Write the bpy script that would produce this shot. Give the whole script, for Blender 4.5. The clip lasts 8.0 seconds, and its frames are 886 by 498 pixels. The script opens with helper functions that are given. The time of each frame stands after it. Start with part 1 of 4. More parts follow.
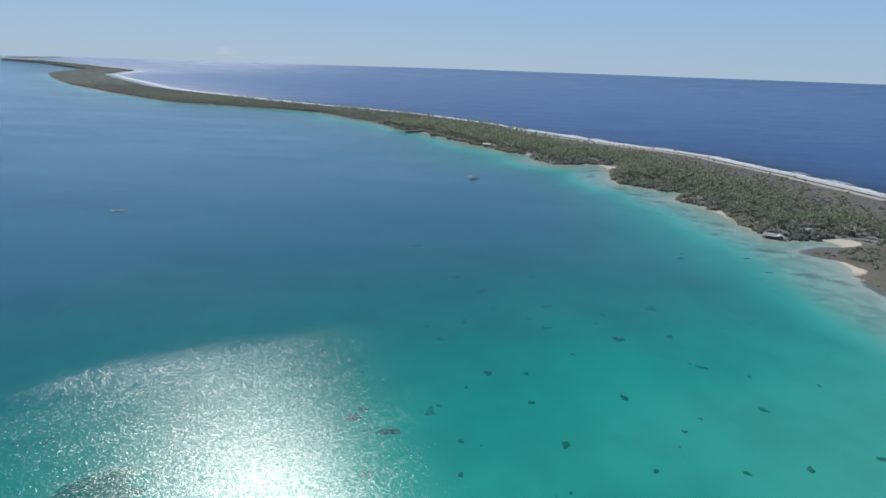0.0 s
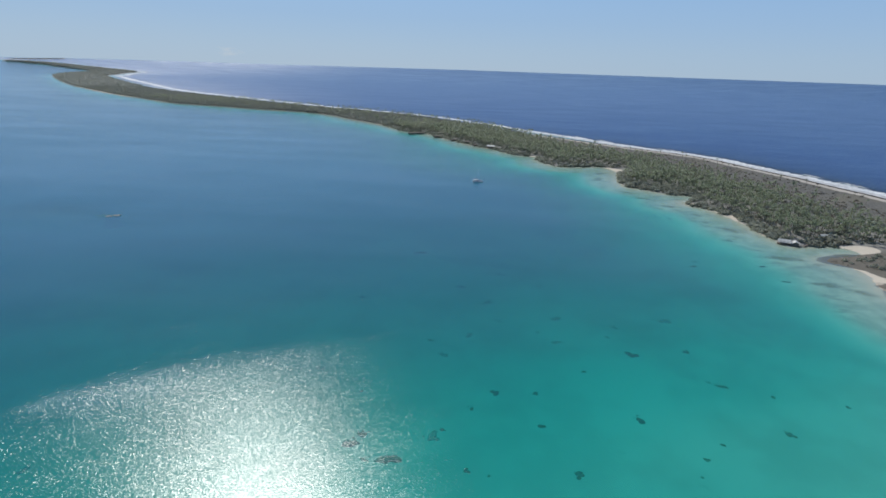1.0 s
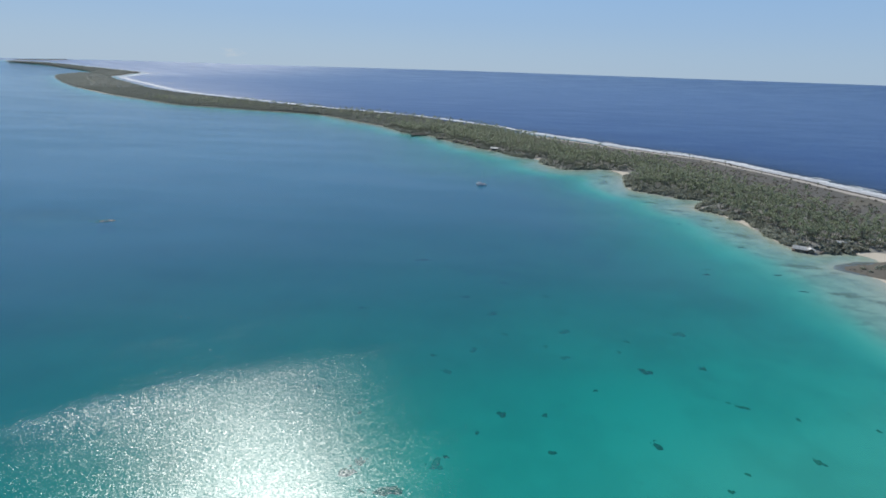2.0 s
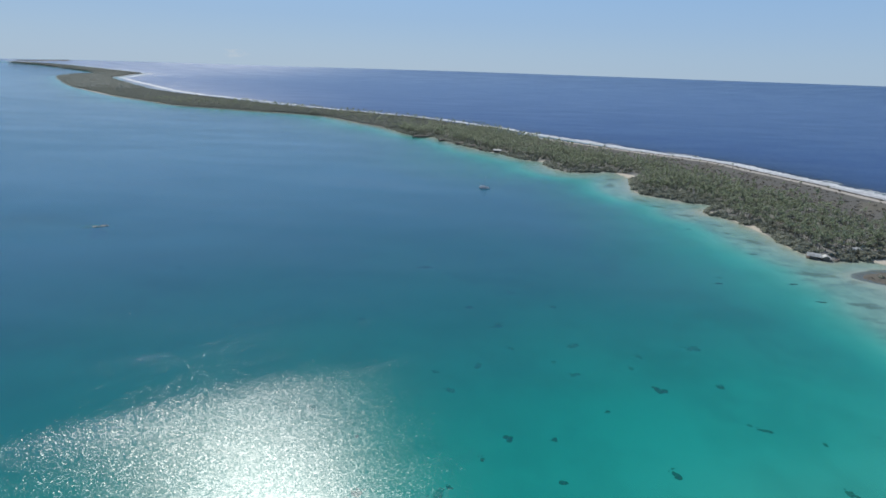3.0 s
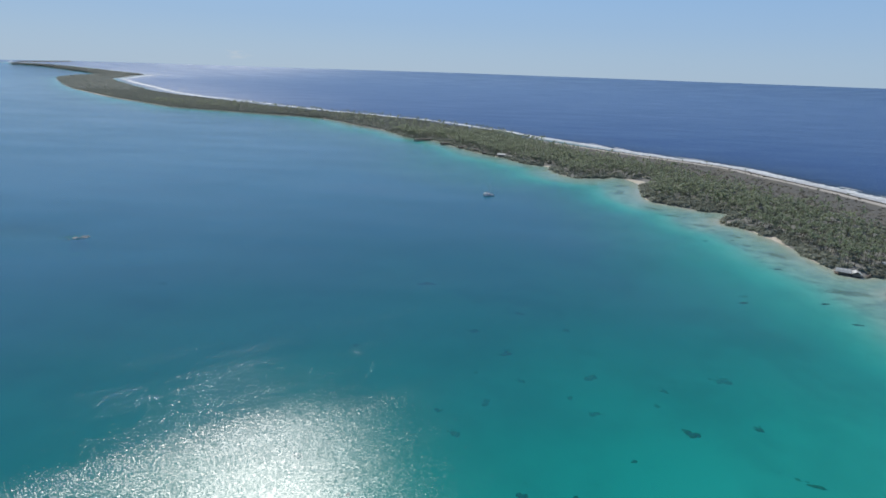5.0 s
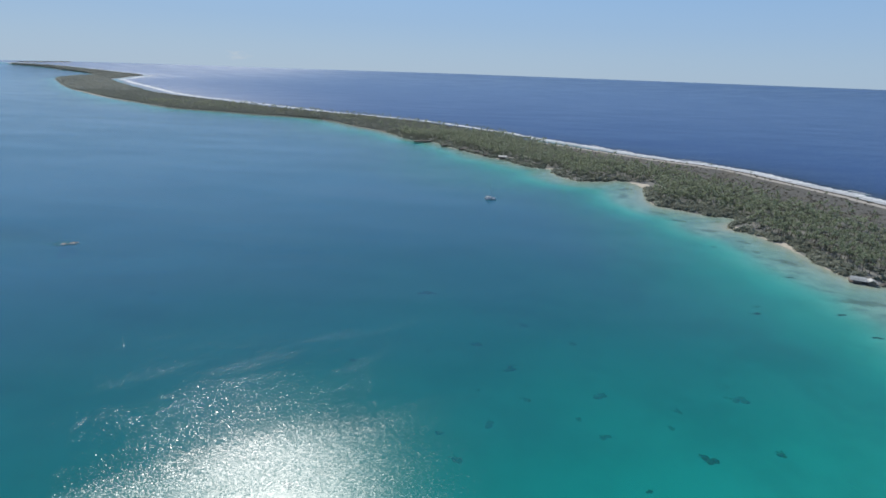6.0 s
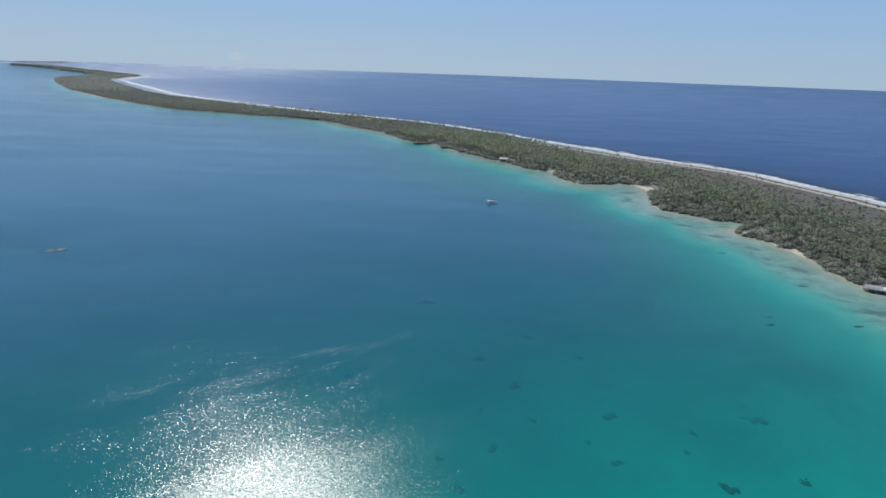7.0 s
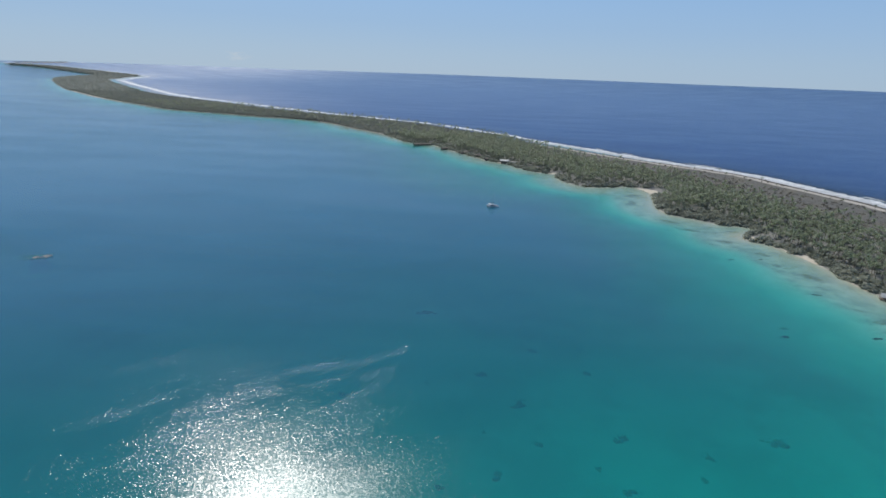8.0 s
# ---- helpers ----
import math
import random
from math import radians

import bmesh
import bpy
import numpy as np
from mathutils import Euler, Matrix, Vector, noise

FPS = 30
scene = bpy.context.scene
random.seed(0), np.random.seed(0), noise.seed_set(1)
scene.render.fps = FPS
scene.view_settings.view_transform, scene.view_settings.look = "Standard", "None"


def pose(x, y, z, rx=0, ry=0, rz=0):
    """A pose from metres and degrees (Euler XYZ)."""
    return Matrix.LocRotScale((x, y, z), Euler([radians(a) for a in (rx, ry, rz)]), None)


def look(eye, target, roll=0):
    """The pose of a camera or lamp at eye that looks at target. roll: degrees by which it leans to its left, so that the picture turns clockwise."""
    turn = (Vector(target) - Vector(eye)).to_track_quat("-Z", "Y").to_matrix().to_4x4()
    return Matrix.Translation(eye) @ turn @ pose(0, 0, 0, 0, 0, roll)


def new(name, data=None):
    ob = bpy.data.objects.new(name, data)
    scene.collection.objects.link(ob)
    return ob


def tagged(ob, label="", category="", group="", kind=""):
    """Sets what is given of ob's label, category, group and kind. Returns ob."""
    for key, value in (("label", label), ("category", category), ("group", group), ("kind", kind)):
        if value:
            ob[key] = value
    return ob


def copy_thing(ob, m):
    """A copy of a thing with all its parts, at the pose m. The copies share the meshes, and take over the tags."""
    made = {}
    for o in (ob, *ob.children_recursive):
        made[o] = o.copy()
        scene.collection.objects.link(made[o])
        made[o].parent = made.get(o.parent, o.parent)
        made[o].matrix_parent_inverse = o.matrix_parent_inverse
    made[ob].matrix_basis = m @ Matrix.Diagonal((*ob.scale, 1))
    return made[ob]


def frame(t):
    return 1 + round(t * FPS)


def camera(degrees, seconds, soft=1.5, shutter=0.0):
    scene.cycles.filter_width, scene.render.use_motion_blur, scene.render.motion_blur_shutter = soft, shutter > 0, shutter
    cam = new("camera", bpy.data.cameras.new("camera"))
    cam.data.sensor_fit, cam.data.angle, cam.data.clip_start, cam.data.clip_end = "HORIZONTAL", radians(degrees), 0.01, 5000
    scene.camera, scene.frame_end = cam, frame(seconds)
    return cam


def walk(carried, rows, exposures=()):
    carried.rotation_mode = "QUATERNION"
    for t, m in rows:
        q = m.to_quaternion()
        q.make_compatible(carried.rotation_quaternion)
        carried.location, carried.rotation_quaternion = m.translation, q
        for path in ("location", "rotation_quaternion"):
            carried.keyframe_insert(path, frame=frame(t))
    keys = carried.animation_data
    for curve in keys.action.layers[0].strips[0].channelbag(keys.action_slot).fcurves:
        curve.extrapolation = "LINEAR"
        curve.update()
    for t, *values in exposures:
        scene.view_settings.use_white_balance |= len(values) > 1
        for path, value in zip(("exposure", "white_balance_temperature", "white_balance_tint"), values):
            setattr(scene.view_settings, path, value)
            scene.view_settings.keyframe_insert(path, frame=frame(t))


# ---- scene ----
cam = camera(78.0, 8.0, soft=1.6)
# seconds, east, north, height, turn to the left, pitch, lean to the left
ROWS = [
    (0.0, 0.06, -0.23, 99.86, -0.005, -18.305, 2.178),
    (0.5, -0.17, 5.58, 99.90, 0.179, -18.264, 2.145),
    (1.0, -0.43, 11.35, 99.94, 0.345, -18.227, 2.122),
    (1.5, -0.71, 17.07, 99.98, 0.491, -18.193, 2.109),
    (3.0, -1.64, 34.02, 100.10, 0.813, -18.092, 2.117),
    (3.5, -1.97, 39.61, 100.14, 0.883, -18.056, 2.132),
    (4.0, -2.31, 45.18, 100.18, 0.935, -18.019, 2.151),
    (4.5, -2.65, 50.74, 100.22, 0.971, -17.981, 2.175),
    (6.0, -3.67, 67.34, 100.34, 0.999, -17.864, 2.260),
    (6.5, -3.99, 72.86, 100.39, 0.989, -17.827, 2.289),
    (7.0, -4.31, 78.39, 100.43, 0.974, -17.795, 2.318),
    (7.5, -4.61, 83.93, 100.47, 0.957, -17.768, 2.345),
    (8.0, -4.90, 89.47, 100.51, 0.941, -17.748, 2.370),
]


def sight(x, y, z, turn, pitch, lean):
    a, b = radians(turn), radians(pitch)
    way = Vector((-math.sin(a) * math.cos(b), math.cos(a) * math.cos(b), math.sin(b)))
    return look((x, y, z), Vector((x, y, z)) + way, lean)


walk(cam, [(t, sight(*row)) for t, *row in ROWS], exposures=[(0.0, 0.0), (8.0, 0.0)])

# ---- world and sun ----
SUN_EL, SUN_AZ = 46.4, -21.8  # degrees above the horizon, and clockwise from north (+y)
world = bpy.data.worlds.new("tropical_sky")
scene.world = world
world.use_nodes = True
wn = world.node_tree
sky = wn.nodes.new("ShaderNodeTexSky")
sky.sky_type = "NISHITA"
sky.sun_disc = False
sky.sun_elevation, sky.sun_rotation = radians(SUN_EL), radians(SUN_AZ)
sky.altitude, sky.air_density, sky.dust_density, sky.ozone_density = 0, 1.0, 0.4, 3.0
wn.nodes["Background"].inputs["Strength"].default_value = 0.085
# sea haze: the air low over the water is paler than the clear sky above
seen = wn.nodes.new("ShaderNodeSeparateXYZ")
wn.links.new(wn.nodes.new("ShaderNodeTexCoord").outputs["Generated"], seen.inputs[0])
tone = wn.nodes.new("ShaderNodeValToRGB")
tone.color_ramp.elements[0].position, tone.color_ramp.elements[0].color = 0.0, (0.365, 0.500, 0.650, 1)
tone.color_ramp.elements[1].position, tone.color_ramp.elements[1].color = 0.13, (0.265, 0.450, 0.730, 1)
tone.color_ramp.elements.new(0.035).color = (0.345, 0.490, 0.665, 1)
wn.links.new(seen.outputs[2], tone.inputs[0])
lift = wn.nodes.new("ShaderNodeMix")
lift.data_type, lift.blend_type = "RGBA", "MULTIPLY"
lift.inputs[0].default_value = 1.0
lift.inputs[7].default_value = (11.8, 11.8, 11.8, 1)
wn.links.new(tone.outputs[0], lift.inputs[6])
share = wn.nodes.new("ShaderNodeMapRange")
share.inputs["From Min"].default_value, share.inputs["From Max"].default_value = 0.08, 0.5
share.inputs["To Min"].default_value, share.inputs["To Max"].default_value = 0.92, 0.1
wn.links.new(seen.outputs[2], share.inputs["Value"])
haze = wn.nodes.new("ShaderNodeMix")
haze.data_type = "RGBA"
wn.links.new(share.outputs[0], haze.inputs[0])
wn.links.new(sky.outputs[0], haze.inputs[6])
wn.links.new(lift.outputs[2], haze.inputs[7])
# one faint cumulus far off, low over the horizon
flat = wn.nodes.new("ShaderNodeMapping")
flat.inputs["Scale"].default_value = (1, 1, 2.6)
wn.links.new(wn.nodes["Texture Coordinate"].outputs["Generated"], flat.inputs[0])
gap = wn.nodes.new("ShaderNodeVectorMath")
gap.operation = "DISTANCE"
wn.links.new(flat.outputs[0], gap.inputs[0])
gap.inputs[1].default_value = (-0.362, 0.932, 0.034)
puff = wn.nodes.new("ShaderNodeTexNoise")
puff.inputs["Scale"].default_value, puff.inputs["Detail"].default_value = 70.0, 5.0
wn.links.new(flat.outputs[0], puff.inputs["Vector"])
near = wn.nodes.new("ShaderNodeMapRange")
near.inputs["From Min"].default_value, near.inputs["From Max"].default_value = 0.05, 0.0
near.inputs["To Min"].default_value, near.inputs["To Max"].default_value = -0.45, 0.35
wn.links.new(gap.outputs["Value"], near.inputs["Value"])
thick = wn.nodes.new("ShaderNodeMath")
thick.operation = "ADD"
wn.links.new(near.outputs[0], thick.inputs[0])
wn.links.new(puff.outputs[0], thick.inputs[1])
veil = wn.nodes.new("ShaderNodeMapRange")
veil.interpolation_type = "SMOOTHSTEP"
veil.inputs["From Min"].default_value, veil.inputs["From Max"].default_value = 0.52, 0.85
veil.inputs["To Max"].default_value = 0.5
wn.links.new(thick.outputs[0], veil.inputs["Value"])
cloud = wn.nodes.new("ShaderNodeMix")
cloud.data_type = "RGBA"
cloud.inputs[7].default_value = (6.2, 6.9, 7.6, 1)
wn.links.new(veil.outputs[0], cloud.inputs[0])
wn.links.new(haze.outputs[2], cloud.inputs[6])
wn.links.new(cloud.outputs[2], wn.nodes["Background"].inputs[0])
sun = new("sun", bpy.data.lights.new("sun", "SUN"))
sun.data.energy, sun.data.angle, sun.data.color = 3.2, radians(0.53), (1.0, 0.96, 0.90)
ray = Vector((math.sin(radians(SUN_AZ)) * math.cos(radians(SUN_EL)), math.cos(radians(SUN_AZ)) * math.cos(radians(SUN_EL)), math.sin(radians(SUN_EL))))
sun.matrix_world = look(ray * 3000, (0, 0, 0))


# ---- materials ----
class Nodes:
    """A small writer of node trees."""

    def __init__(self, name):
        self.mat = bpy.data.materials.new(name)
        self.mat.use_nodes = True
        self.tree = self.mat.node_tree
        self.tree.nodes.clear()
        self.out = self.tree.nodes.new("ShaderNodeOutputMaterial")

    def put(self, socket, value):
        if isinstance(value, bpy.types.NodeSocket):
            self.tree.links.new(value, socket)
        elif value is not None:
            socket.default_value = value

    def node(self, kind, out=0, **ins):
        n = self.tree.nodes.new(kind)
        for key, value in ins.items():
            self.put(n.inputs[key.replace("_", " ")], value)
        return n.outputs[out]

    def math(self, op, a, b=0.0, clamp=False):
        n = self.tree.nodes.new("ShaderNodeMath")
        n.operation, n.use_clamp = op, clamp
        self.put(n.inputs[0], a)
        self.put(n.inputs[1], b)
        return n.outputs[0]

    def attr(self, name):
        n = self.tree.nodes.new("ShaderNodeAttribute")
        n.attribute_name = name
        return n.outputs[2]

    def noise(self, scale, detail=3.0, rough=0.55, where=None, stretch=None, w=0.0):
        where = where or self.node("ShaderNodeNewGeometry", 0)
        if stretch:
            n = self.tree.nodes.new("ShaderNodeMapping")
            n.inputs["Rotation"].default_value = (0, 0, stretch[2])
            n.inputs["Scale"].default_value = (stretch[0], stretch[1], 1)
            self.put(n.inputs["Vector"], where)
            where = n.outputs[0]
        n = self.tree.nodes.new("ShaderNodeTexNoise")
        n.noise_dimensions = "4D"
        self.put(n.inputs["Vector"], where)
        for key, value in (("W", w), ("Scale", scale), ("Detail", detail), ("Roughness", rough)):
            n.inputs[key].default_value = value
        return n.outputs[0]

    def span(self, value, a, b, lo=0.0, hi=1.0, smooth=True):
        n = self.tree.nodes.new("ShaderNodeMapRange")
        n.interpolation_type = "SMOOTHSTEP" if smooth else "LINEAR"
        self.put(n.inputs["Value"], value)
        for key, x in (("From Min", a), ("From Max", b), ("To Min", lo), ("To Max", hi)):
            self.put(n.inputs[key], x)
        return n.outputs[0]

    def mix(self, fac, a, b, blend="MIX"):
        n = self.tree.nodes.new("ShaderNodeMix")
        n.data_type, n.blend_type = "RGBA", blend
        self.put(n.inputs[0], fac)
        self.put(n.inputs[6], (*a, 1) if isinstance(a, tuple) and len(a) == 3 else a)
        self.put(n.inputs[7], (*b, 1) if isinstance(b, tuple) and len(b) == 3 else b)
        return n.outputs[2]

    def bump(self, height, distance, strength=1.0, normal=None):
        return self.node("ShaderNodeBump", 0, Height=height, Distance=distance, Strength=strength, Normal=normal)

    def end(self, shader):
        self.tree.links.new(shader, self.out.inputs[0])
        return self.mat

    def principled(self, color, rough=0.8, normal=None, metal=0.0, specular=0.3, **more):
        color = (*color, 1) if isinstance(color, tuple) and len(color) == 3 else color
        return self.node("ShaderNodeBsdfPrincipled", 0, Base_Color=color, Roughness=rough, Normal=normal, Metallic=metal, Specular_IOR_Level=specular, **more)


def water_material():
    """Clear sea water: what lies below shows through it, dimmed with the depth, and the rippled surface mirrors sky and sun."""
    n = Nodes("sea_water")
    depth, ocean = n.attr("depth"), n.attr("ocean")
    pos = n.node("ShaderNodeNewGeometry", 0)
    # absorption of the column of water
    parts = [n.math("POWER", 2.71828, n.math("MULTIPLY", depth, -k)) for k in (0.62, 0.064, 0.076)]
    tint = n.node("ShaderNodeCombineColor", 0, Red=parts[0], Green=parts[1], Blue=parts[2])
    # light scattered back by the water itself
    scatter = n.math("SUBTRACT", 1.0, n.math("POWER", 2.71828, n.math("MULTIPLY", depth, -0.05)))
    drift = n.noise(0.012, 2.0, 0.5, pos, (1.0, 3.0, 0.2))
    lagoon = n.mix(n.span(drift, 0.3, 0.7), (0.0178, 0.172, 0.322), (0.023, 0.195, 0.352))
    deep = n.mix(n.span(n.noise(0.008, 4.0, 0.65, pos, (1.0, 3.2, -0.5), 4.0), 0.32, 0.68), (0.006, 0.050, 0.195), (0.009, 0.064, 0.222))
    body = n.node("ShaderNodeBsdfDiffuse", 0, Color=n.mix(ocean, lagoon, deep))
    clear = n.node("ShaderNodeBsdfTransparent", 0, Color=tint)
    below = n.node("ShaderNodeMixShader", 0, Fac=scatter)
    n.tree.links.new(clear, below.node.inputs[1])
    n.tree.links.new(body, below.node.inputs[2])
    # ripples: small facets of the wind waves, steeper across the wind, in rougher and calmer patches
    east, north = n.node("ShaderNodeSeparateXYZ", 0, Vector=pos), n.node("ShaderNodeSeparateXYZ", 1, Vector=pos)
    # the wind lanes lie slantwise over the lagoon: a ruffled stretch, a slick of calm water beyond it, and thinner streaks
    lane = n.math("SUBTRACT", north, n.math("MULTIPLY", east, 0.6))
    drawn = n.node("ShaderNodeCombineXYZ", 0, X=n.math("MULTIPLY", east, 0.35), Y=lane, Z=0.0)
    lane = n.math("ADD", lane, n.math("MULTIPLY", n.math("SUBTRACT", n.noise(0.06, 3.0, 0.6, drawn, None, 3.0), 0.5), 14.0))
    patch = n.span(n.noise(0.055, 3.0, 0.6, drawn, None, 2.0), 0.36, 0.64, 0.84, 1.12)
    streak = n.span(n.noise(0.13, 3.0, 0.6, drawn, None, 6.0), 0.40, 0.60, -0.26, 0.28)
    streak = n.math("MULTIPLY", streak, n.math("MULTIPLY", n.span(lane, 250.0, 268.0), n.span(lane, 285.0, 305.0, 1.0, 0.2)))
    wind = n.math("ADD", n.math("SUBTRACT", 1.0, n.span(lane, 220.0, 236.0, 0.0, 0.34)), n.math("MULTIPLY", streak, n.span(east, -130.0, -50.0, 0.15, 1.0)))
    west = n.math("MULTIPLY", n.math("MULTIPLY", n.span(east, -125.0, -58.0, 1.0, 0.0), n.span(north, 135.0, 168.0, 0.15, 1.0)), n.math("MULTIPLY", n.span(lane, 178.0, 212.0, 0.30, 1.0), n.span(lane, 216.0, 236.0, 1.0, 0.12)))
    right = n.math("MULTIPLY", n.span(east, -70.0, -15.0), n.span(lane, 236.0, 250.0))
    wind = n.math("SUBTRACT", wind, n.math("MULTIPLY", n.span(east, -75.0, 0.0, 0.0, 0.34), n.span(lane, 214.0, 238.0, 1.0, 0.0)))
    patch = n.math("MULTIPLY", patch, wind)
    patch = n.math("ADD", patch, n.math("MULTIPLY", ocean, 0.8))
    lean = []
    for cell, w in ((7.5, 0.0), (4.6, 5.0)):
        v = n.tree.nodes.new("ShaderNodeTexVoronoi")
        v.voronoi_dimensions, v.feature = "2D", "F1"
        v.inputs["Scale"].default_value, v.inputs["Randomness"].default_value = cell, 1.0
        n.put(v.inputs["Vector"], pos)
        s = n.node("ShaderNodeSeparateColor", 0, Color=v.outputs["Color"]).node
        strength = n.math("ADD", n.math("MULTIPLY", n.math("POWER", s.outputs[2], 1.6), 1.30), 0.36)  # many gentle facets, few steep ones
        lean.append([n.math("MULTIPLY", n.math("SUBTRACT", s.outputs[k], 0.5), strength) for k in (0, 1)])
    # the larger facets lie askew to the smaller ones
    p, q = lean[1]
    lean[1] = [n.math("MULTIPLY", n.math("SUBTRACT", p, q), 0.707), n.math("MULTIPLY", n.math("ADD", p, q), 0.707)]
    across = n.math("ADD", n.math("MULTIPLY", lean[0][0], 0.20), n.math("MULTIPLY", lean[1][0], 0.165))
    along = n.math("ADD", n.math("MULTIPLY", lean[0][1], 0.135), n.math("MULTIPLY", lean[1][1], 0.105))
    # in the west, and east beyond the slick, the chop runs steeper
    across = n.math("MULTIPLY", across, n.math("ADD", n.math("ADD", 1.0, n.math("MULTIPLY", right, 0.45)), n.math("MULTIPLY", west, 1.1)))
    along = n.math("MULTIPLY", along, n.math("ADD", n.math("ADD", 1.0, n.math("MULTIPLY", right, 0.35)), n.math("MULTIPLY", west, 0.2)))
    across, along = n.math("MULTIPLY", across, patch), n.math("MULTIPLY", n.math("MULTIPLY", along, patch), n.span(ocean, 0.0, 1.0, 1.0, 0.5))
    ca, sa = math.cos(radians(4.0)), math.sin(radians(4.0))
    nx = n.math("SUBTRACT", n.math("MULTIPLY", across, ca), n.math("MULTIPLY", along, sa))
    ny = n.math("ADD", n.math("MULTIPLY", across, sa), n.math("MULTIPLY", along, ca))
    tilt = n.node("ShaderNodeCombineXYZ", 0, X=nx, Y=ny, Z=1.0)
    unit = n.tree.nodes.new("ShaderNodeVectorMath")
    unit.operation = "NORMALIZE"
    n.tree.links.new(tilt, unit.inputs[0])
    normal = unit.outputs[0]
    rough = n.span(ocean, 0.0, 1.0, n.span(lane, 214.0, 242.0, 0.27, 0.205), 0.375)
    rough = n.math("ADD", rough, n.math("MULTIPLY", n.attr("chop"), 0.03))
    swell = n.noise(0.009, 5.0, 0.7, pos, (1.0, 3.0, 0.0), 31.0)
    rough = n.math("ADD", rough, n.math("MULTIPLY", n.math("MULTIPLY", n.math("SUBTRACT", swell, 0.5), 0.04), ocean))
    gloss = n.node("ShaderNodeBsdfGlossy", 0, Color=(1, 1, 1, 1), Roughness=rough, Normal=normal)
    gloss.node.distribution = "BECKMANN"
    # lanes of smoother and rougher water, drawn out by the wind
    lanes = n.span(n.noise(0.0045, 4.0, 0.6, pos, (1.0, 3.2, 0.12), 21.0), 0.36, 0.66, 0.90, 1.07)
    gentle = n.node("ShaderNodeCombineXYZ", 0, X=n.math("MULTIPLY", nx, 0.4), Y=n.math("MULTIPLY", ny, 0.4), Z=1.0)
    calm = n.tree.nodes.new("ShaderNodeVectorMath")
    calm.operation = "NORMALIZE"
    n.tree.links.new(gentle, calm.inputs[0])
    fres = n.node("ShaderNodeFresnel", 0, IOR=1.34, Normal=calm.outputs[0])
    top = n.node("ShaderNodeMixShader", 0, Fac=n.math("MULTIPLY", fres, n.math("MULTIPLY", lanes, n.span(ocean, 0.0, 1.0, 0.93, n.span(n.attr("far"), 0.0, 1.0, 0.59, 0.68)))))
    n.tree.links.new(below, top.node.inputs[1])
    n.tree.links.new(gloss, top.node.inputs[2])
    return n.end(top)


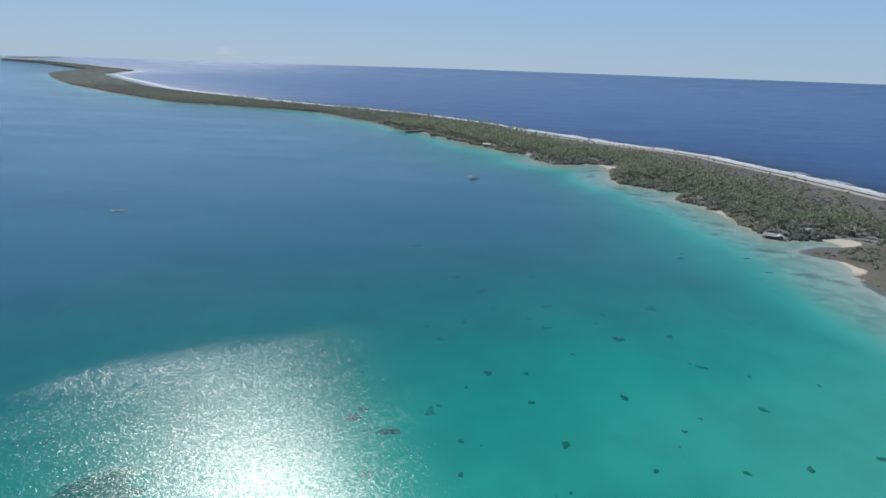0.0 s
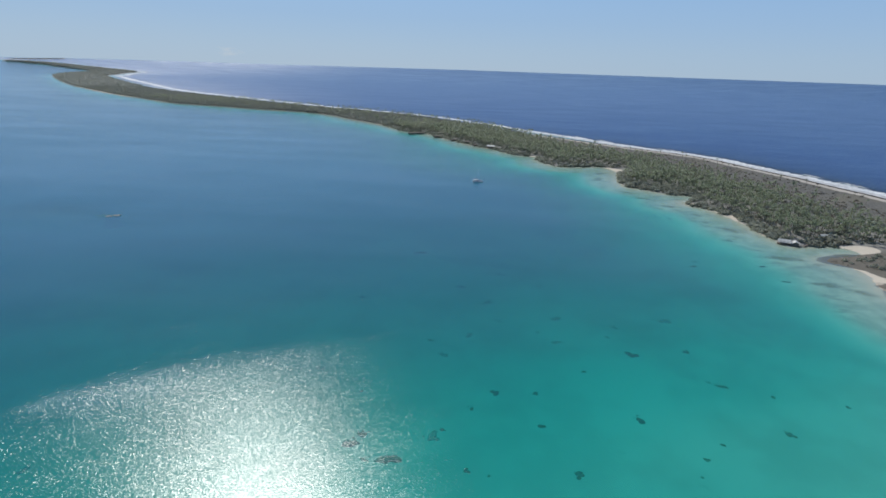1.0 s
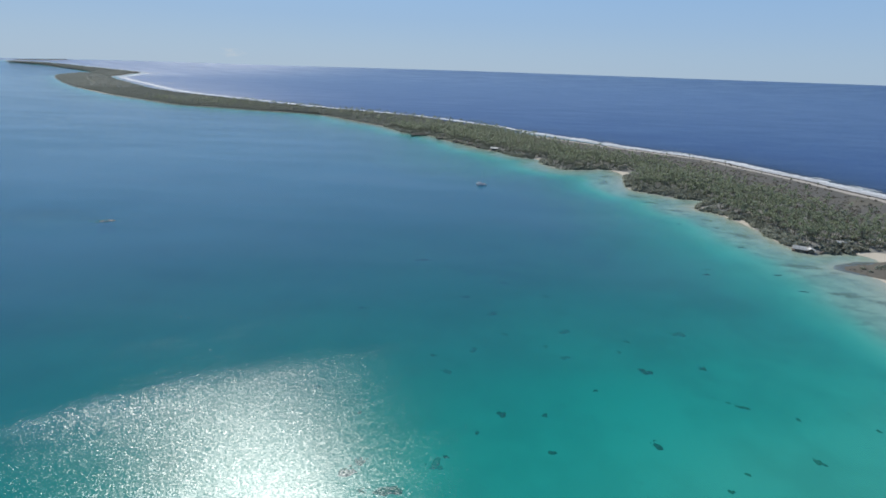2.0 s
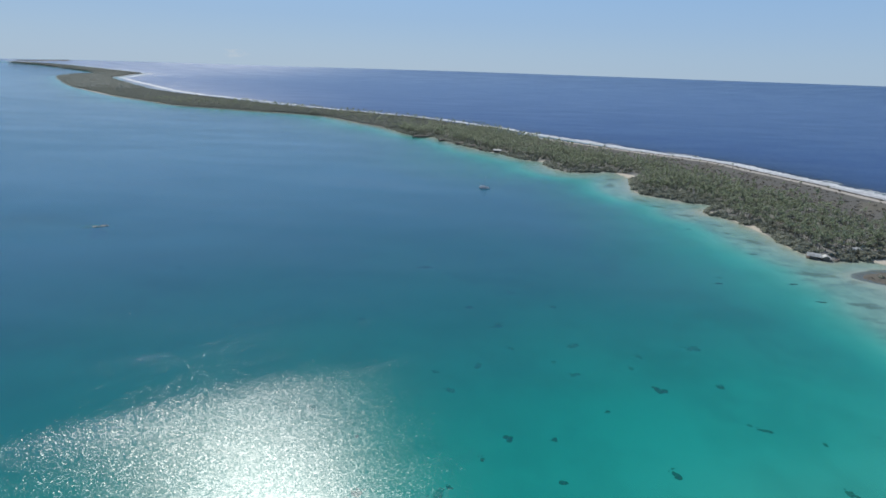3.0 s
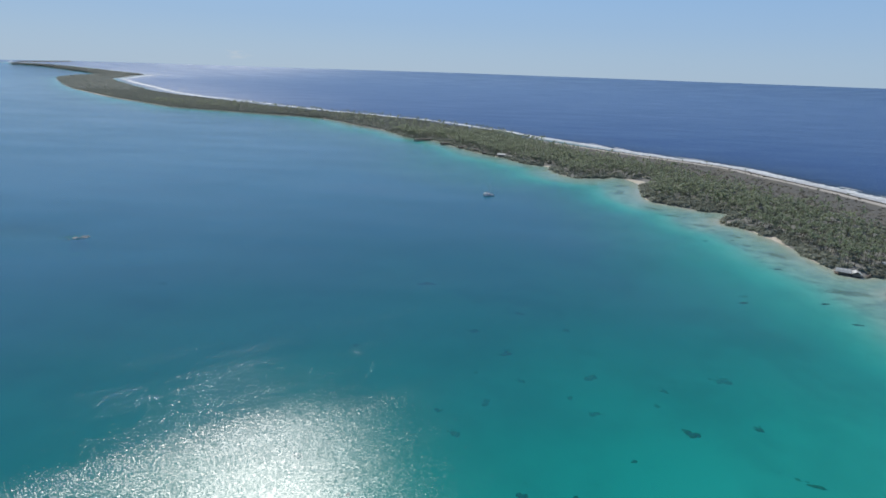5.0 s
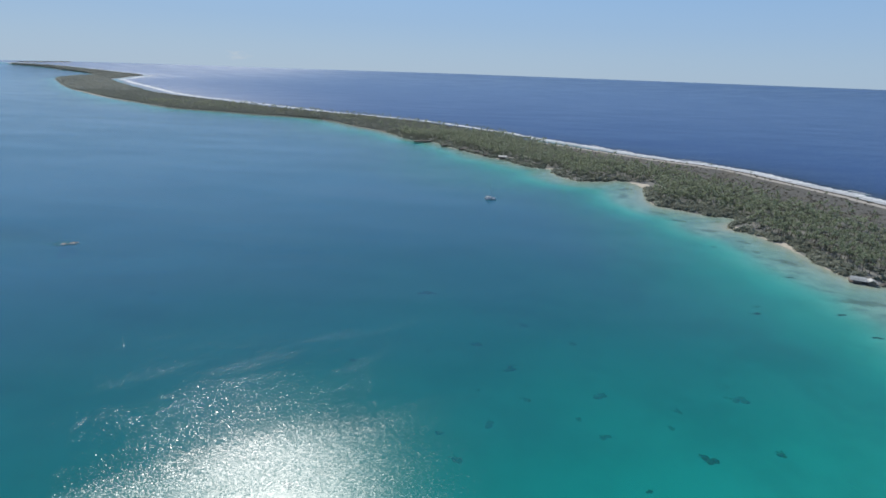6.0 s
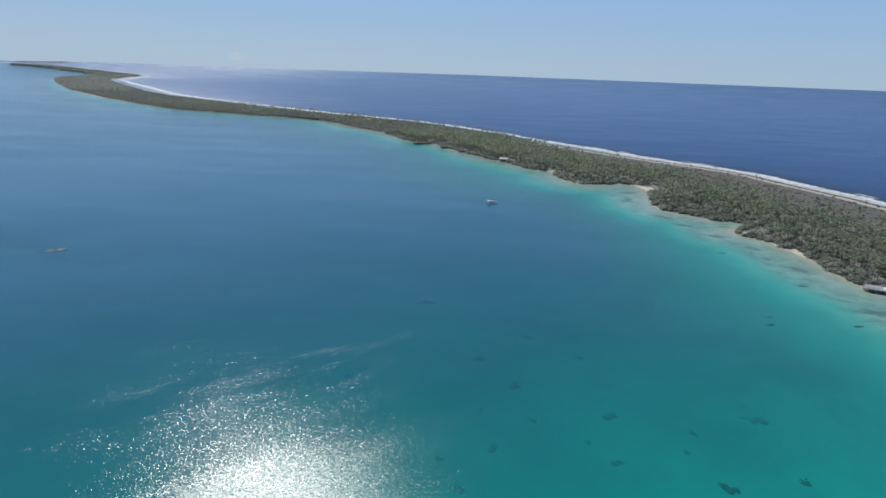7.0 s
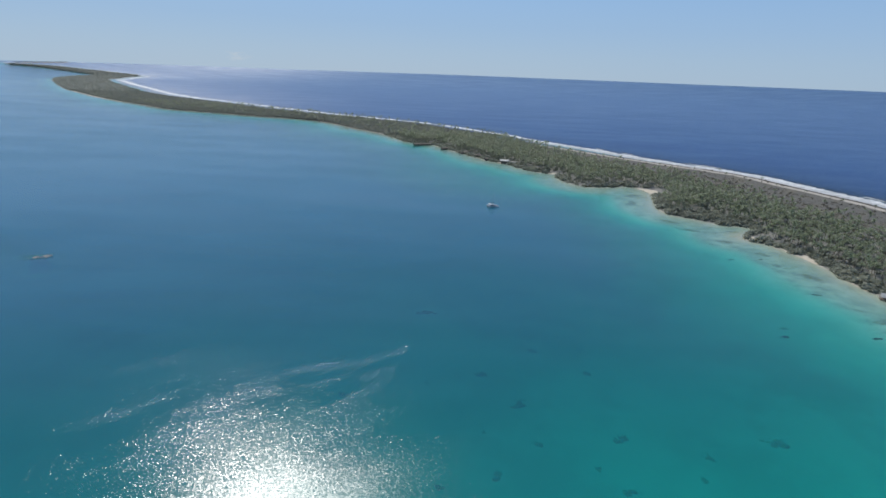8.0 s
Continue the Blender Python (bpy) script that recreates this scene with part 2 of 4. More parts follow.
def ground_material():
    """Coral sand below the water, leaf litter and scrub on the land, rubble and reef rock on the ocean side."""
    n = Nodes("atoll_ground")
    lag, sea, alt = n.attr("lagoon_side"), n.attr("ocean_side"), n.attr("height")
    wob = n.math("MULTIPLY", n.math("SUBTRACT", n.noise(0.06, 4.0, 0.6), 0.5), 14.0)
    wob_s = n.math("MULTIPLY", n.math("SUBTRACT", n.noise(0.22, 3.0, 0.6, None, None, 3.0), 0.5), 5.0)
    sand = n.mix(n.noise(0.5, 4.0, 0.6), (0.52, 0.47, 0.38), (0.66, 0.60, 0.50))
    bed = n.mix(n.span(n.noise(0.035, 4.0, 0.62, None, None, 9.0), 0.40, 0.66), (0.70, 0.66, 0.56), (0.60, 0.57, 0.48))
    bed = n.mix(n.span(alt, -2.0, -0.7), bed, n.mix(n.span(n.noise(0.09, 5.0, 0.65, None, None, 19.0), 0.35, 0.65), (0.60, 0.57, 0.49), (0.41, 0.405, 0.355)))
    litter = n.mix(n.noise(0.35, 4.0, 0.65, None, None, 5.0), (0.17, 0.167, 0.152), (0.34, 0.333, 0.305))
    grey = n.mix(n.span(n.noise(0.5, 5.0, 0.7, None, None, 6.0), 0.35, 0.7), (0.110, 0.109, 0.100), (0.200, 0.196, 0.180))
    grey = n.mix(n.span(n.noise(0.045, 3.0, 0.6, None, None, 11.0), 0.45, 0.65), grey, (0.17, 0.16, 0.13))
    rubble = n.mix(n.noise(1.1, 4.0, 0.7, None, None, 8.0), (0.36, 0.33, 0.29), (0.58, 0.54, 0.48))
    rock = n.mix(n.noise(0.8, 4.0, 0.7, None, None, 12.0), (0.05, 0.046, 0.042), (0.13, 0.12, 0.105))
    flat = n.mix(n.noise(0.5, 4.0, 0.7, None, None, 13.0), (0.36, 0.35, 0.33), (0.60, 0.58, 0.55))
    litter = n.mix(n.attr("spit"), litter, n.mix(n.noise(0.3, 5.0, 0.7, None, None, 25.0), (0.115, 0.108, 0.088), (0.21, 0.195, 0.165)))
    edge = n.math("SUBTRACT", n.math("ADD", lag, wob_s), n.math("MULTIPLY", n.attr("beach"), 10.0))
    edge = n.math("ADD", edge, n.math("ADD", n.math("MULTIPLY", n.attr("spit"), 4.0), 1.1))
    c = n.mix(n.span(edge, 0.3, 1.8), sand, litter)
    weed = n.math("MULTIPLY", n.span(n.noise(0.085, 4.0, 0.65, None, (1.0, 2.4, 0.5), 15.0), 0.53, 0.66), n.math("MULTIPLY", n.span(alt, -1.9, -1.0), n.math("MULTIPLY", n.span(lag, -3.0, -9.0), n.span(lag, -70.0, -50.0))))
    torn = n.math("ADD", n.attr("weed"), n.math("MULTIPLY", n.math("SUBTRACT", n.noise(0.32, 5.0, 0.7, None, None, 17.0), 0.5), 2.0))
    bed = n.mix(n.span(torn, 0.18, 0.75, 0.0, 0.72), bed, (0.19, 0.17, 0.115))
    bed = n.mix(n.math("MULTIPLY", weed, 0.35), bed, (0.20, 0.18, 0.14))
    c = n.mix(n.span(n.math("ADD", sea, wob), -118.0, -92.0), c, grey)
    c = n.mix(n.span(n.math("ADD", sea, wob_s), -26.0, -22.5), c, rubble)
    c = n.mix(n.span(n.math("ADD", sea, n.math("MULTIPLY", wob_s, 0.6)), -18.5, -17.0), c, rock)
    c = n.mix(n.span(n.math("ADD", sea, n.math("MULTIPLY", wob_s, 1.4)), -13.0, -10.5), c, flat)
    c = n.mix(n.span(alt, -0.55, -0.1), bed, c)
    rel = n.bump(n.noise(1.4, 4.0, 0.7), 0.25, n.span(alt, -0.6, 0.1, 0.06, 0.8))
    return n.end(n.principled(c, 0.95, rel, specular=0.1))


def plain(name, a, b, scale=3.0, rough=0.8, bump=0.02, metal=0.0, specular=0.3):
    n = Nodes(name)
    v = n.noise(scale, 4.0, 0.6)
    big = n.noise(scale * 0.17, 2.0, 0.5, None, None, 3.0)
    col = n.mix(n.span(v, 0.3, 0.7), a, b)
    col = n.mix(n.span(big, 0.42, 0.7, 0.0, 0.35), col, tuple(x * 0.6 for x in a))
    return n.end(n.principled(col, rough, n.bump(v, bump), metal, specular))


def leaf_material(name, dark, light, dry, spread=0.5):
    """Foliage whose tone changes from plant to plant and from leaf to leaf."""
    n = Nodes(name)
    one = n.node("ShaderNodeNewGeometry", "Random Per Island")
    two = n.node("ShaderNodeObjectInfo", "Random")
    mixed = n.math("FRACT", n.math("ADD", one, two))
    plant = n.span(n.noise(0.42, 2.0, 0.5, None, None, 7.0), 0.36, 0.64)
    mixed = n.math("ADD", n.math("MULTIPLY", mixed, 0.42), n.math("MULTIPLY", plant, 0.58))
    col = n.mix(mixed, dark, light)
    col = n.mix(n.span(n.noise(0.03, 3.0, 0.6), 0.5, 0.72, 0.0, spread), col, dry)
    col = n.mix(n.span(mixed, 0.86, 0.95, 0.0, 0.7), col, dry)
    body = n.principled(col, 0.55, None, specular=0.35)
    glow = n.node("ShaderNodeBsdfTranslucent", 0, Color=n.mix(0.5, col, light))
    m = n.node("ShaderNodeMixShader", 0, Fac=0.5)
    n.tree.links.new(body, m.node.inputs[1])
    n.tree.links.new(glow, m.node.inputs[2])
    return n.end(m)


WATER, GROUND = water_material(), ground_material()
PALM = leaf_material("palm_fronds", (0.12, 0.147, 0.095), (0.40, 0.462, 0.30), (0.36, 0.36, 0.30))
BUSH = leaf_material("shore_bush_leaves", (0.255, 0.268, 0.212), (0.345, 0.37, 0.30), (0.28, 0.265, 0.22))
SCRUB = leaf_material("dry_scrub_leaves", (0.16, 0.152, 0.128), (0.255, 0.24, 0.20), (0.25, 0.24, 0.21))
# distant foliage: air haze is put into these two paler, greyer leaf colours
HAZED_LEAVES = leaf_material("hazed_wood_leaves", (0.205, 0.225, 0.195), (0.32, 0.34, 0.285), (0.30, 0.295, 0.245))
HAZIEST_LEAVES = leaf_material("haziest_wood_leaves", (0.25, 0.275, 0.24), (0.36, 0.385, 0.335), (0.34, 0.335, 0.30))
BARK = plain("palm_bark", (0.16, 0.135, 0.105), (0.26, 0.225, 0.18), 6.0, 0.9)
CORAL = plain("coral_rock", (0.15, 0.21, 0.13), (0.28, 0.34, 0.23), 1.6, 0.95, 0.1)
DARK_CORAL = plain("weedy_coral_rock", (0.07, 0.085, 0.06), (0.14, 0.16, 0.11), 1.4, 0.95, 0.1)
# paler copy of coral_rock: the veil of scattering water is put into its colour
VEILED_CORAL = plain("veiled_coral_rock", (0.34, 0.40, 0.31), (0.46, 0.50, 0.41), 1.2, 0.95, 0.1)
REEF = plain("pale_reef_rock", (0.58, 0.53, 0.45), (0.78, 0.73, 0.65), 0.8, 0.9, 0.1)
FOAM = plain("sea_foam", (0.50, 0.53, 0.55), (0.84, 0.85, 0.86), 0.22, 0.7, 0.3)
WASH = plain("thin_wash", (0.36, 0.37, 0.37), (0.66, 0.67, 0.67), 0.12, 0.6, 0.1)
ROOF = plain("weathered_pale_roofing", (0.46, 0.46, 0.43), (0.70, 0.70, 0.66), 0.9, 0.55, 0.01, 0.0, 0.4)
WOOD = plain("grey_timber", (0.13, 0.11, 0.09), (0.24, 0.21, 0.18), 2.5, 0.85)
WALL = plain("weathered_plank_wall", (0.17, 0.15, 0.125), (0.28, 0.25, 0.21), 2.0, 0.85)
HULL = plain("white_gelcoat", (0.74, 0.75, 0.75), (0.82, 0.82, 0.82), 0.7, 0.25, 0.002, 0.0, 0.5)
GLASS = plain("dark_tinted_glass", (0.015, 0.02, 0.025), (0.03, 0.035, 0.04), 1.0, 0.08, 0.0, 0.0, 0.6)
METAL = plain("brushed_aluminium", (0.55, 0.56, 0.57), (0.66, 0.67, 0.68), 2.0, 0.35, 0.0, 0.9)
CANVAS = plain("blue_grey_canvas", (0.10, 0.15, 0.22), (0.16, 0.21, 0.28), 2.0, 0.9)


# ---- makers ----
def link_mesh(name, verts, faces, material, parent=None, smooth=False):
    me = bpy.data.meshes.new(name)
    me.from_pydata([tuple(v) for v in verts], [], [tuple(f) for f in faces])
    me.materials.append(material)
    if smooth:
        me.polygons.foreach_set("use_smooth", [True] * len(me.polygons))
    ob = new(name, me)
    ob.parent = parent
    return ob


def part(name, bm, material, parent=None, label=""):
    me = bpy.data.meshes.new(name)
    bm.to_mesh(me)
    bm.free()
    me.materials.append(material)
    ob = new(name, me)
    ob.parent = parent
    return tagged(ob, label)


def box(bm, lo, hi, bevel=0.0):
    size, mid = [(b - a) for a, b in zip(lo, hi)], [(a + b) / 2 for a, b in zip(lo, hi)]
    made = bmesh.ops.create_cube(bm, size=1.0, matrix=Matrix.LocRotScale(mid, None, size))
    if bevel:
        edges = list({e for v in made["verts"] for e in v.link_edges})
        bmesh.ops.bevel(bm, geom=edges, offset=bevel, segments=2, affect="EDGES", profile=0.6)
    return bm


def rod(bm, a, b, r0, r1=None, sides=8):
    a, b = Vector(a), Vector(b)
    turn = (b - a).to_track_quat("Z", "Y").to_matrix().to_4x4()
    bmesh.ops.create_cone(bm, cap_ends=True, segments=sides, radius1=r0, radius2=r0 if r1 is None else r1, depth=(b - a).length, matrix=Matrix.Translation((a + b) / 2) @ turn)
    return bm


def scatter_mesh(name, templates, places, material, label, category):
    """One mesh of many copies of a few shapes: places are rows of x, y, z, turn, scale and height scale."""
    rng = np.random.default_rng(len(places))
    pick = rng.integers(0, len(templates), len(places))
    verts, tris, base = [], [], 0
    for k, (tv, tf) in enumerate(templates):
        p = places[pick == k]
        if not len(p):
            continue
        c, s = np.cos(p[:, 3])[:, None], np.sin(p[:, 3])[:, None]
        x = (tv[None, :, 0] * c - tv[None, :, 1] * s) * p[:, 4:5] + p[:, 0:1]
        y = (tv[None, :, 0] * s + tv[None, :, 1] * c) * p[:, 4:5] + p[:, 1:2]
        z = tv[None, :, 2] * p[:, 5:6] + p[:, 2:3]
        verts.append(np.stack([x, y, z], -1).reshape(-1, 3))
        tris.append((tf[None] + (np.arange(len(p)) * len(tv))[:, None, None] + base).reshape(-1, 3))
        base += len(p) * len(tv)
    v, f = np.concatenate(verts), np.concatenate(tris)
    me = bpy.data.meshes.new(name)
    me.vertices.add(len(v))
    me.vertices.foreach_set("co", v.ravel().astype(np.float32))
    me.loops.add(f.size)
    me.loops.foreach_set("vertex_index", f.ravel().astype(np.int32))
    me.polygons.add(len(f))
    me.polygons.foreach_set("loop_start", np.arange(0, f.size, 3, dtype=np.int32))
    me.update(calc_edges=True)
    me.materials.append(material)
    return tagged(new(name, me), label, category, kind="stuff")


# ---- the plan of the atoll ----
# the lagoon's shore, from behind the camera along the near land to the far point
NEAR_SHORE = [(300, -1500), (250, -400), (236, 0), (228, 150), (225, 240), (224, 272), (229, 287), (234, 305), (230, 313), (222, 320), (232, 327), (246, 331), (257, 335), (259, 345), (250, 352), (230, 349), (218, 347), (217, 364), (215, 378), (217, 400), (214, 416), (210, 438), (206, 449), (198, 451), (196, 462), (206, 472), (220, 484), (212, 494), (195, 496), (182, 511), (168, 521), (166, 540), (171, 562), (184, 603), (177, 630), (170, 640), (142, 628), (123, 625), (112, 638), (103, 664), (109, 690), (90, 699)]
MID_SHORE = [(80, 707), (67, 729), (58, 752), (38, 766), (23, 792), (7, 819), (-19, 861), (-39, 908), (-62, 914), (-87, 936), (-100, 969), (-139, 1038), (-190, 1088), (-222, 1140), (-299, 1224), (-366, 1240), (-434, 1257), (-510, 1290), (-583, 1308), (-667, 1344), (-797, 1461), (-937, 1576), (-1157, 1798), (-1346, 2001), (-1580, 2290), (-1813, 2596), (-1960, 2790), (-2067, 2964), (-2170, 3180), (-2200, 3330), (-2180, 3440), (-2244, 3540), (-2432, 3645), (-2620, 3718), (-2805, 3768), (-2970, 3735)]
# the ocean's shore, back from the far strip of land
OCEAN_SHORE = [(-2985, 3755), (-2866, 3803), (-2701, 3826), (-2514, 3812), (-2271, 3745), (-2075, 3682), (-1990, 3648), (-2030, 3590), (-1912, 3198), (-1870, 3039), (-1804, 2987), (-1558, 2617), (-1388, 2409), (-1076, 1984), (-870, 1764), (-741, 1670), (-614, 1560), (-503, 1462), (-306, 1328), (-181, 1262), (-115, 1220), (-51, 1159), (8, 1089), (61, 1028), (108, 970), (152, 934), (189, 891), (224, 850), (256, 814), (288, 785), (318, 757), (342, 725), (356, 676), (369, 640), (382, 605), (390, 565), (399, 532), (408, 496), (430, 400), (460, 200), (520, -300), (600, -1500)]


def rounded(points, times=2):
    p = np.array(points, float)
    for _ in range(times):
        q = np.empty((2 * len(p) - 2, 2))
        q[0::2], q[1::2] = 0.75 * p[:-1] + 0.25 * p[1:], 0.25 * p[:-1] + 0.75 * p[1:]
        p = np.vstack([p[:1], q, p[-1:]])
    return p


LAGOON_LINE = rounded(NEAR_SHORE + MID_SHORE)
OCEAN_LINE = rounded(OCEAN_SHORE)
OUTLINE = np.vstack([LAGOON_LINE, OCEAN_LINE])


def to_line(p, line):
    """Distance of each place of p from a polyline."""
    best = np.full(len(p), 1e12)
    for a, b in zip(line[:-1], line[1:]):
        ab = b - a
        ln = ab @ ab
        if ln < 1e-9:
            continue
        t = np.clip(((p - a) @ ab) / ln, 0, 1)
        d = p - a - t[:, None] * ab
        best = np.minimum(best, (d * d).sum(1))
    return np.sqrt(best)


def on_land(p):
    inside = np.zeros(len(p), bool)
    a = OUTLINE
    b = np.roll(OUTLINE, -1, 0)
    for (x0, y0), (x1, y1) in zip(a, b):
        if y0 == y1:
            continue
        hit = ((y0 > p[:, 1]) != (y1 > p[:, 1])) & (p[:, 0] < (x1 - x0) * (p[:, 1] - y0) / (y1 - y0) + x0)
        inside ^= hit
    return inside


def ripple_noise(x, y, scale, seed):
    """Smooth noise from a few sine waves, -1 to 1."""
    rng = np.random.default_rng(seed)
    out = np.zeros_like(x)
    for k in range(6):
        a, ph, f = rng.uniform(0, 6.28), rng.uniform(0, 6.28), scale * rng.uniform(0.5, 1.8)
        out += np.sin((x * np.cos(a) + y * np.sin(a)) * f + ph + 1.5 * np.sin((x * np.sin(a) - y * np.cos(a)) * f * 0.6 + ph))
    return out / 4.5


RIM, EDGE = 3700.0, 4950.0


def rim(x, y):
    """The sheet's far rim rises to about the eye's level, which is where the horizon lies."""
    lift = np.interp(np.degrees(np.arctan2(x, y)), [-60, -39, -35, -31, -26, -16, -8, 0, 20, 36], [60, 67, 74, 79, 82, 85, 90, 95, 98, 100.5])
    return lift * np.clip((np.hypot(x, y) - RIM) / (EDGE - RIM), 0, 1) ** 2


def reef_width(x, y):
    """How far the shallow reef flat reaches beyond the usual width before the farther woods."""
    r = np.hypot(x, y)
    return r * np.interp(r, [800, 1050, 1600, 2000, 3800, 4000], [0, 0.036, 0.034, 0.020, 0.004, 0.002])


def survey(x, y):
    """Signed distances (inland positive for the lagoon, seaward positive for the ocean), land, ocean and lagoon depth."""
    p = np.stack([x, y], 1)
    lag, sea = to_line(p, LAGOON_LINE), to_line(p, OCEAN_LINE)
    lag = lag + ripple_noise(x, y, 0.16, 1) * np.clip(lag * 0.25, 0, 1.6)
    land = on_land(p)
    ocean = (~land) & (sea < lag)
    lag_s = np.where(land, lag, -lag)
    sea_s = np.where(ocean, sea, -sea)
    return lag_s, sea_s, land, ocean


def lagoon_depth(x, y, off):
    """Depth of the lagoon by the distance off its shore; a shallow sand bank lies below the first stretch of the walk."""
    wide = (1.0 + 0.35 * ripple_noise(x, y, 0.018, 5)) * np.interp(y, [300, 345, 430, 540, 620, 700, 1300, 2000], [1.35, 1.05, 0.95, 1.0, 1.25, 0.95, 0.85, 0.6])
    d = np.interp(off / wide, [0, 8, 26, 36, 50, 69, 106, 220], [0.12, 0.40, 0.85, 2.0, 4.1, 6.5, 9.8, 20.0])
    bank = np.interp(y - 0.52 * x, [60, 105, 145, 200, 260, 310, 420, 700], [1.9, 2.4, 3.8, 6.4, 8.6, 10.6, 15.0, 20.0]) + 0.35 * ripple_noise(x, y, 0.03, 8)
    reef = 4.2 * np.exp(-((x + 266) / 34) ** 2 - ((y - 362) / 20) ** 2)
    top = 15.5 * np.exp(-((x + 223) / 7) ** 2 - ((y - 357) / 4) ** 2)
    return (np.maximum(np.minimum(d, bank) - reef - top, np.minimum(d, 1.6))) * (1 + 0.05 * ripple_noise(x, y, 0.05, 6))


def steps(*runs):
    out = [runs[0][0]]
    for a, b, s in runs:
        out += list(np.linspace(a, b, max(1, round((b - a) / s)) + 1)[1:])
    return np.array(out)


def sheet(name, xs, ys, height, attrs, material):
    """A sheet of ground or water over the whole place."""
    gx, gy = np.meshgrid(xs, ys)
    x, y = gx.ravel(), gy.ravel()
    r = np.hypot(x, y)
    k = np.where(r > EDGE, EDGE / np.maximum(r, 1), 1.0)
    x, y = x * k, y * k
    info = survey(x, y)
    z = height(x, y, info) + rim(x, y)
    v = np.stack([x, y, z], 1)
    nx, ny = len(xs), len(ys)
    i = (np.arange(ny - 1)[:, None] * nx + np.arange(nx - 1)[None]).ravel()
    keep = np.minimum.reduce([r[i], r[i + 1], r[i + nx], r[i + nx + 1]]) < EDGE
    i = i[keep]
    f = np.stack([i, i + 1, i + nx + 1, i + nx], 1)
    me = bpy.data.meshes.new(name)
    me.vertices.add(len(v))
    me.vertices.foreach_set("co", v.ravel().astype(np.float32))
    me.loops.add(f.size)
    me.loops.foreach_set("vertex_index", f.ravel().astype(np.int32))
    me.polygons.add(len(f))
    me.polygons.foreach_set("loop_start", np.arange(0, f.size, 4, dtype=np.int32))
    me.polygons.foreach_set("use_smooth", np.ones(len(f), bool))
    me.update(calc_edges=True)
    for key, values in attrs(x, y, z, info).items():
        me.attributes.new(key, "FLOAT", "POINT").data.foreach_set("value", values.astype(np.float32))
    me.materials.append(material)
    return new(name, me)


SEEN_DEPTH = 0.45  # refraction lifts the lagoon floor as seen slantwise from the air


def ground_height(x, y, info):
    lag, sea, land, ocean = info
    inland = np.minimum(lag, -sea)
    up = np.interp(np.minimum(lag, 40), [0, 4, 12, 40], [-0.05, 0.5, 1.1, 1.8])
    ridge = 1.3 * np.exp(-((-sea - 14) / 9.0) ** 2)
    top = np.minimum(up, np.interp(-sea, [0, 4, 12, 40], [0.1, 0.8, 1.6, 2.2])) + ridge + 0.25 * ripple_noise(x, y, 0.12, 3)
    top = np.where(inland < 3, np.minimum(top, 0.25 * inland + 0.05), top)
    off = np.interp(sea, [0, 6, 26, 60, 200], [-0.05, -0.35, -1.2, -14, -40])
    return np.where(land, top, np.where(ocean, off, -SEEN_DEPTH * lagoon_depth(x, y, -lag)))


def beaches(x, y):
    """Where open sand reaches farther inland than the narrow strand."""
    spots = ((276, 350, 20, 5.0), (190, 616, 12, 14), (106, 694, 7, 6), (232, 301, 7, 7), (237, 290, 8, 8), (235, 273, 9, 12), (60, 757, 12, 6), (210, 484, 9, 4), (213, 436, 2.5, 6), (217, 418, 2.5, 7), (203, 458, 4, 5), (266, 342, 13, 8), (268, 341, 10, 6))
    return np.clip(sum(np.exp(-((x - a) / u) ** 2 - ((y - b) / v) ** 2) for a, b, u, v in spots), 0, 1.6)


# weedy rubble in the shallows: place, half length, half width, turn
WEED_PATCHES = [(200, 323, 17, 3.2, -12), (217, 314, 5, 1.8, 0), (198, 281, 8, 3, -15), (211, 271, 8, 3, -35), (211, 385, 5, 2, -60), (198, 382, 10, 3, -62), (192, 423, 6, 2, -40), (190, 401, 6, 2, -60), (212, 368, 7, 1.6, -75), (179, 450, 11, 3, -12), (168, 476, 10, 3, -30), (199, 476, 7, 2.5, 0), (160, 500, 9, 3, -40), (150, 560, 12, 4, 60), (160, 592, 12, 4, 30)]


def weed_patches(x, y):
    out = np.zeros_like(x)
    for a, b, u, v, turn in WEED_PATCHES:
        c, s = math.cos(radians(turn)), math.sin(radians(turn))
        du, dv = (x - a) * c + (y - b) * s, (y - b) * c - (x - a) * s
        out = np.maximum(out, np.exp(-(du / u) ** 2 - (dv / max(v, 2.4)) ** 2))
    return out


def ground_attrs(x, y, z, info):
    return {"lagoon_side": info[0], "ocean_side": info[1], "height": np.where(info[2] | info[3], z - rim(x, y), (z - rim(x, y)) / SEEN_DEPTH), "beach": beaches(x, y), "weed": weed_patches(x, y), "spit": np.clip((350 - y) / 14, 0, 1)}


def water_attrs(x, y, z, info):
    lag, sea, land, ocean = info
    d = np.where(ocean, np.interp(sea, [0, 10, 26, 60, 200], [0.2, 0.6, 2.5, 20, 60]), np.where(land, 0.1, lagoon_depth(x, y, -lag)))
    chop = np.where(ocean, np.exp(-np.maximum(sea, 0) / 300) * np.clip((np.hypot(x, y) - 1300) / 600, 0, 1), 0.0)
    return {"depth": d, "ocean": np.where(ocean, np.clip(sea / 30, 0, 1), 0.0), "chop": chop, "far": np.clip((np.hypot(x, y) - 3300) / 1650, 0, 1)}


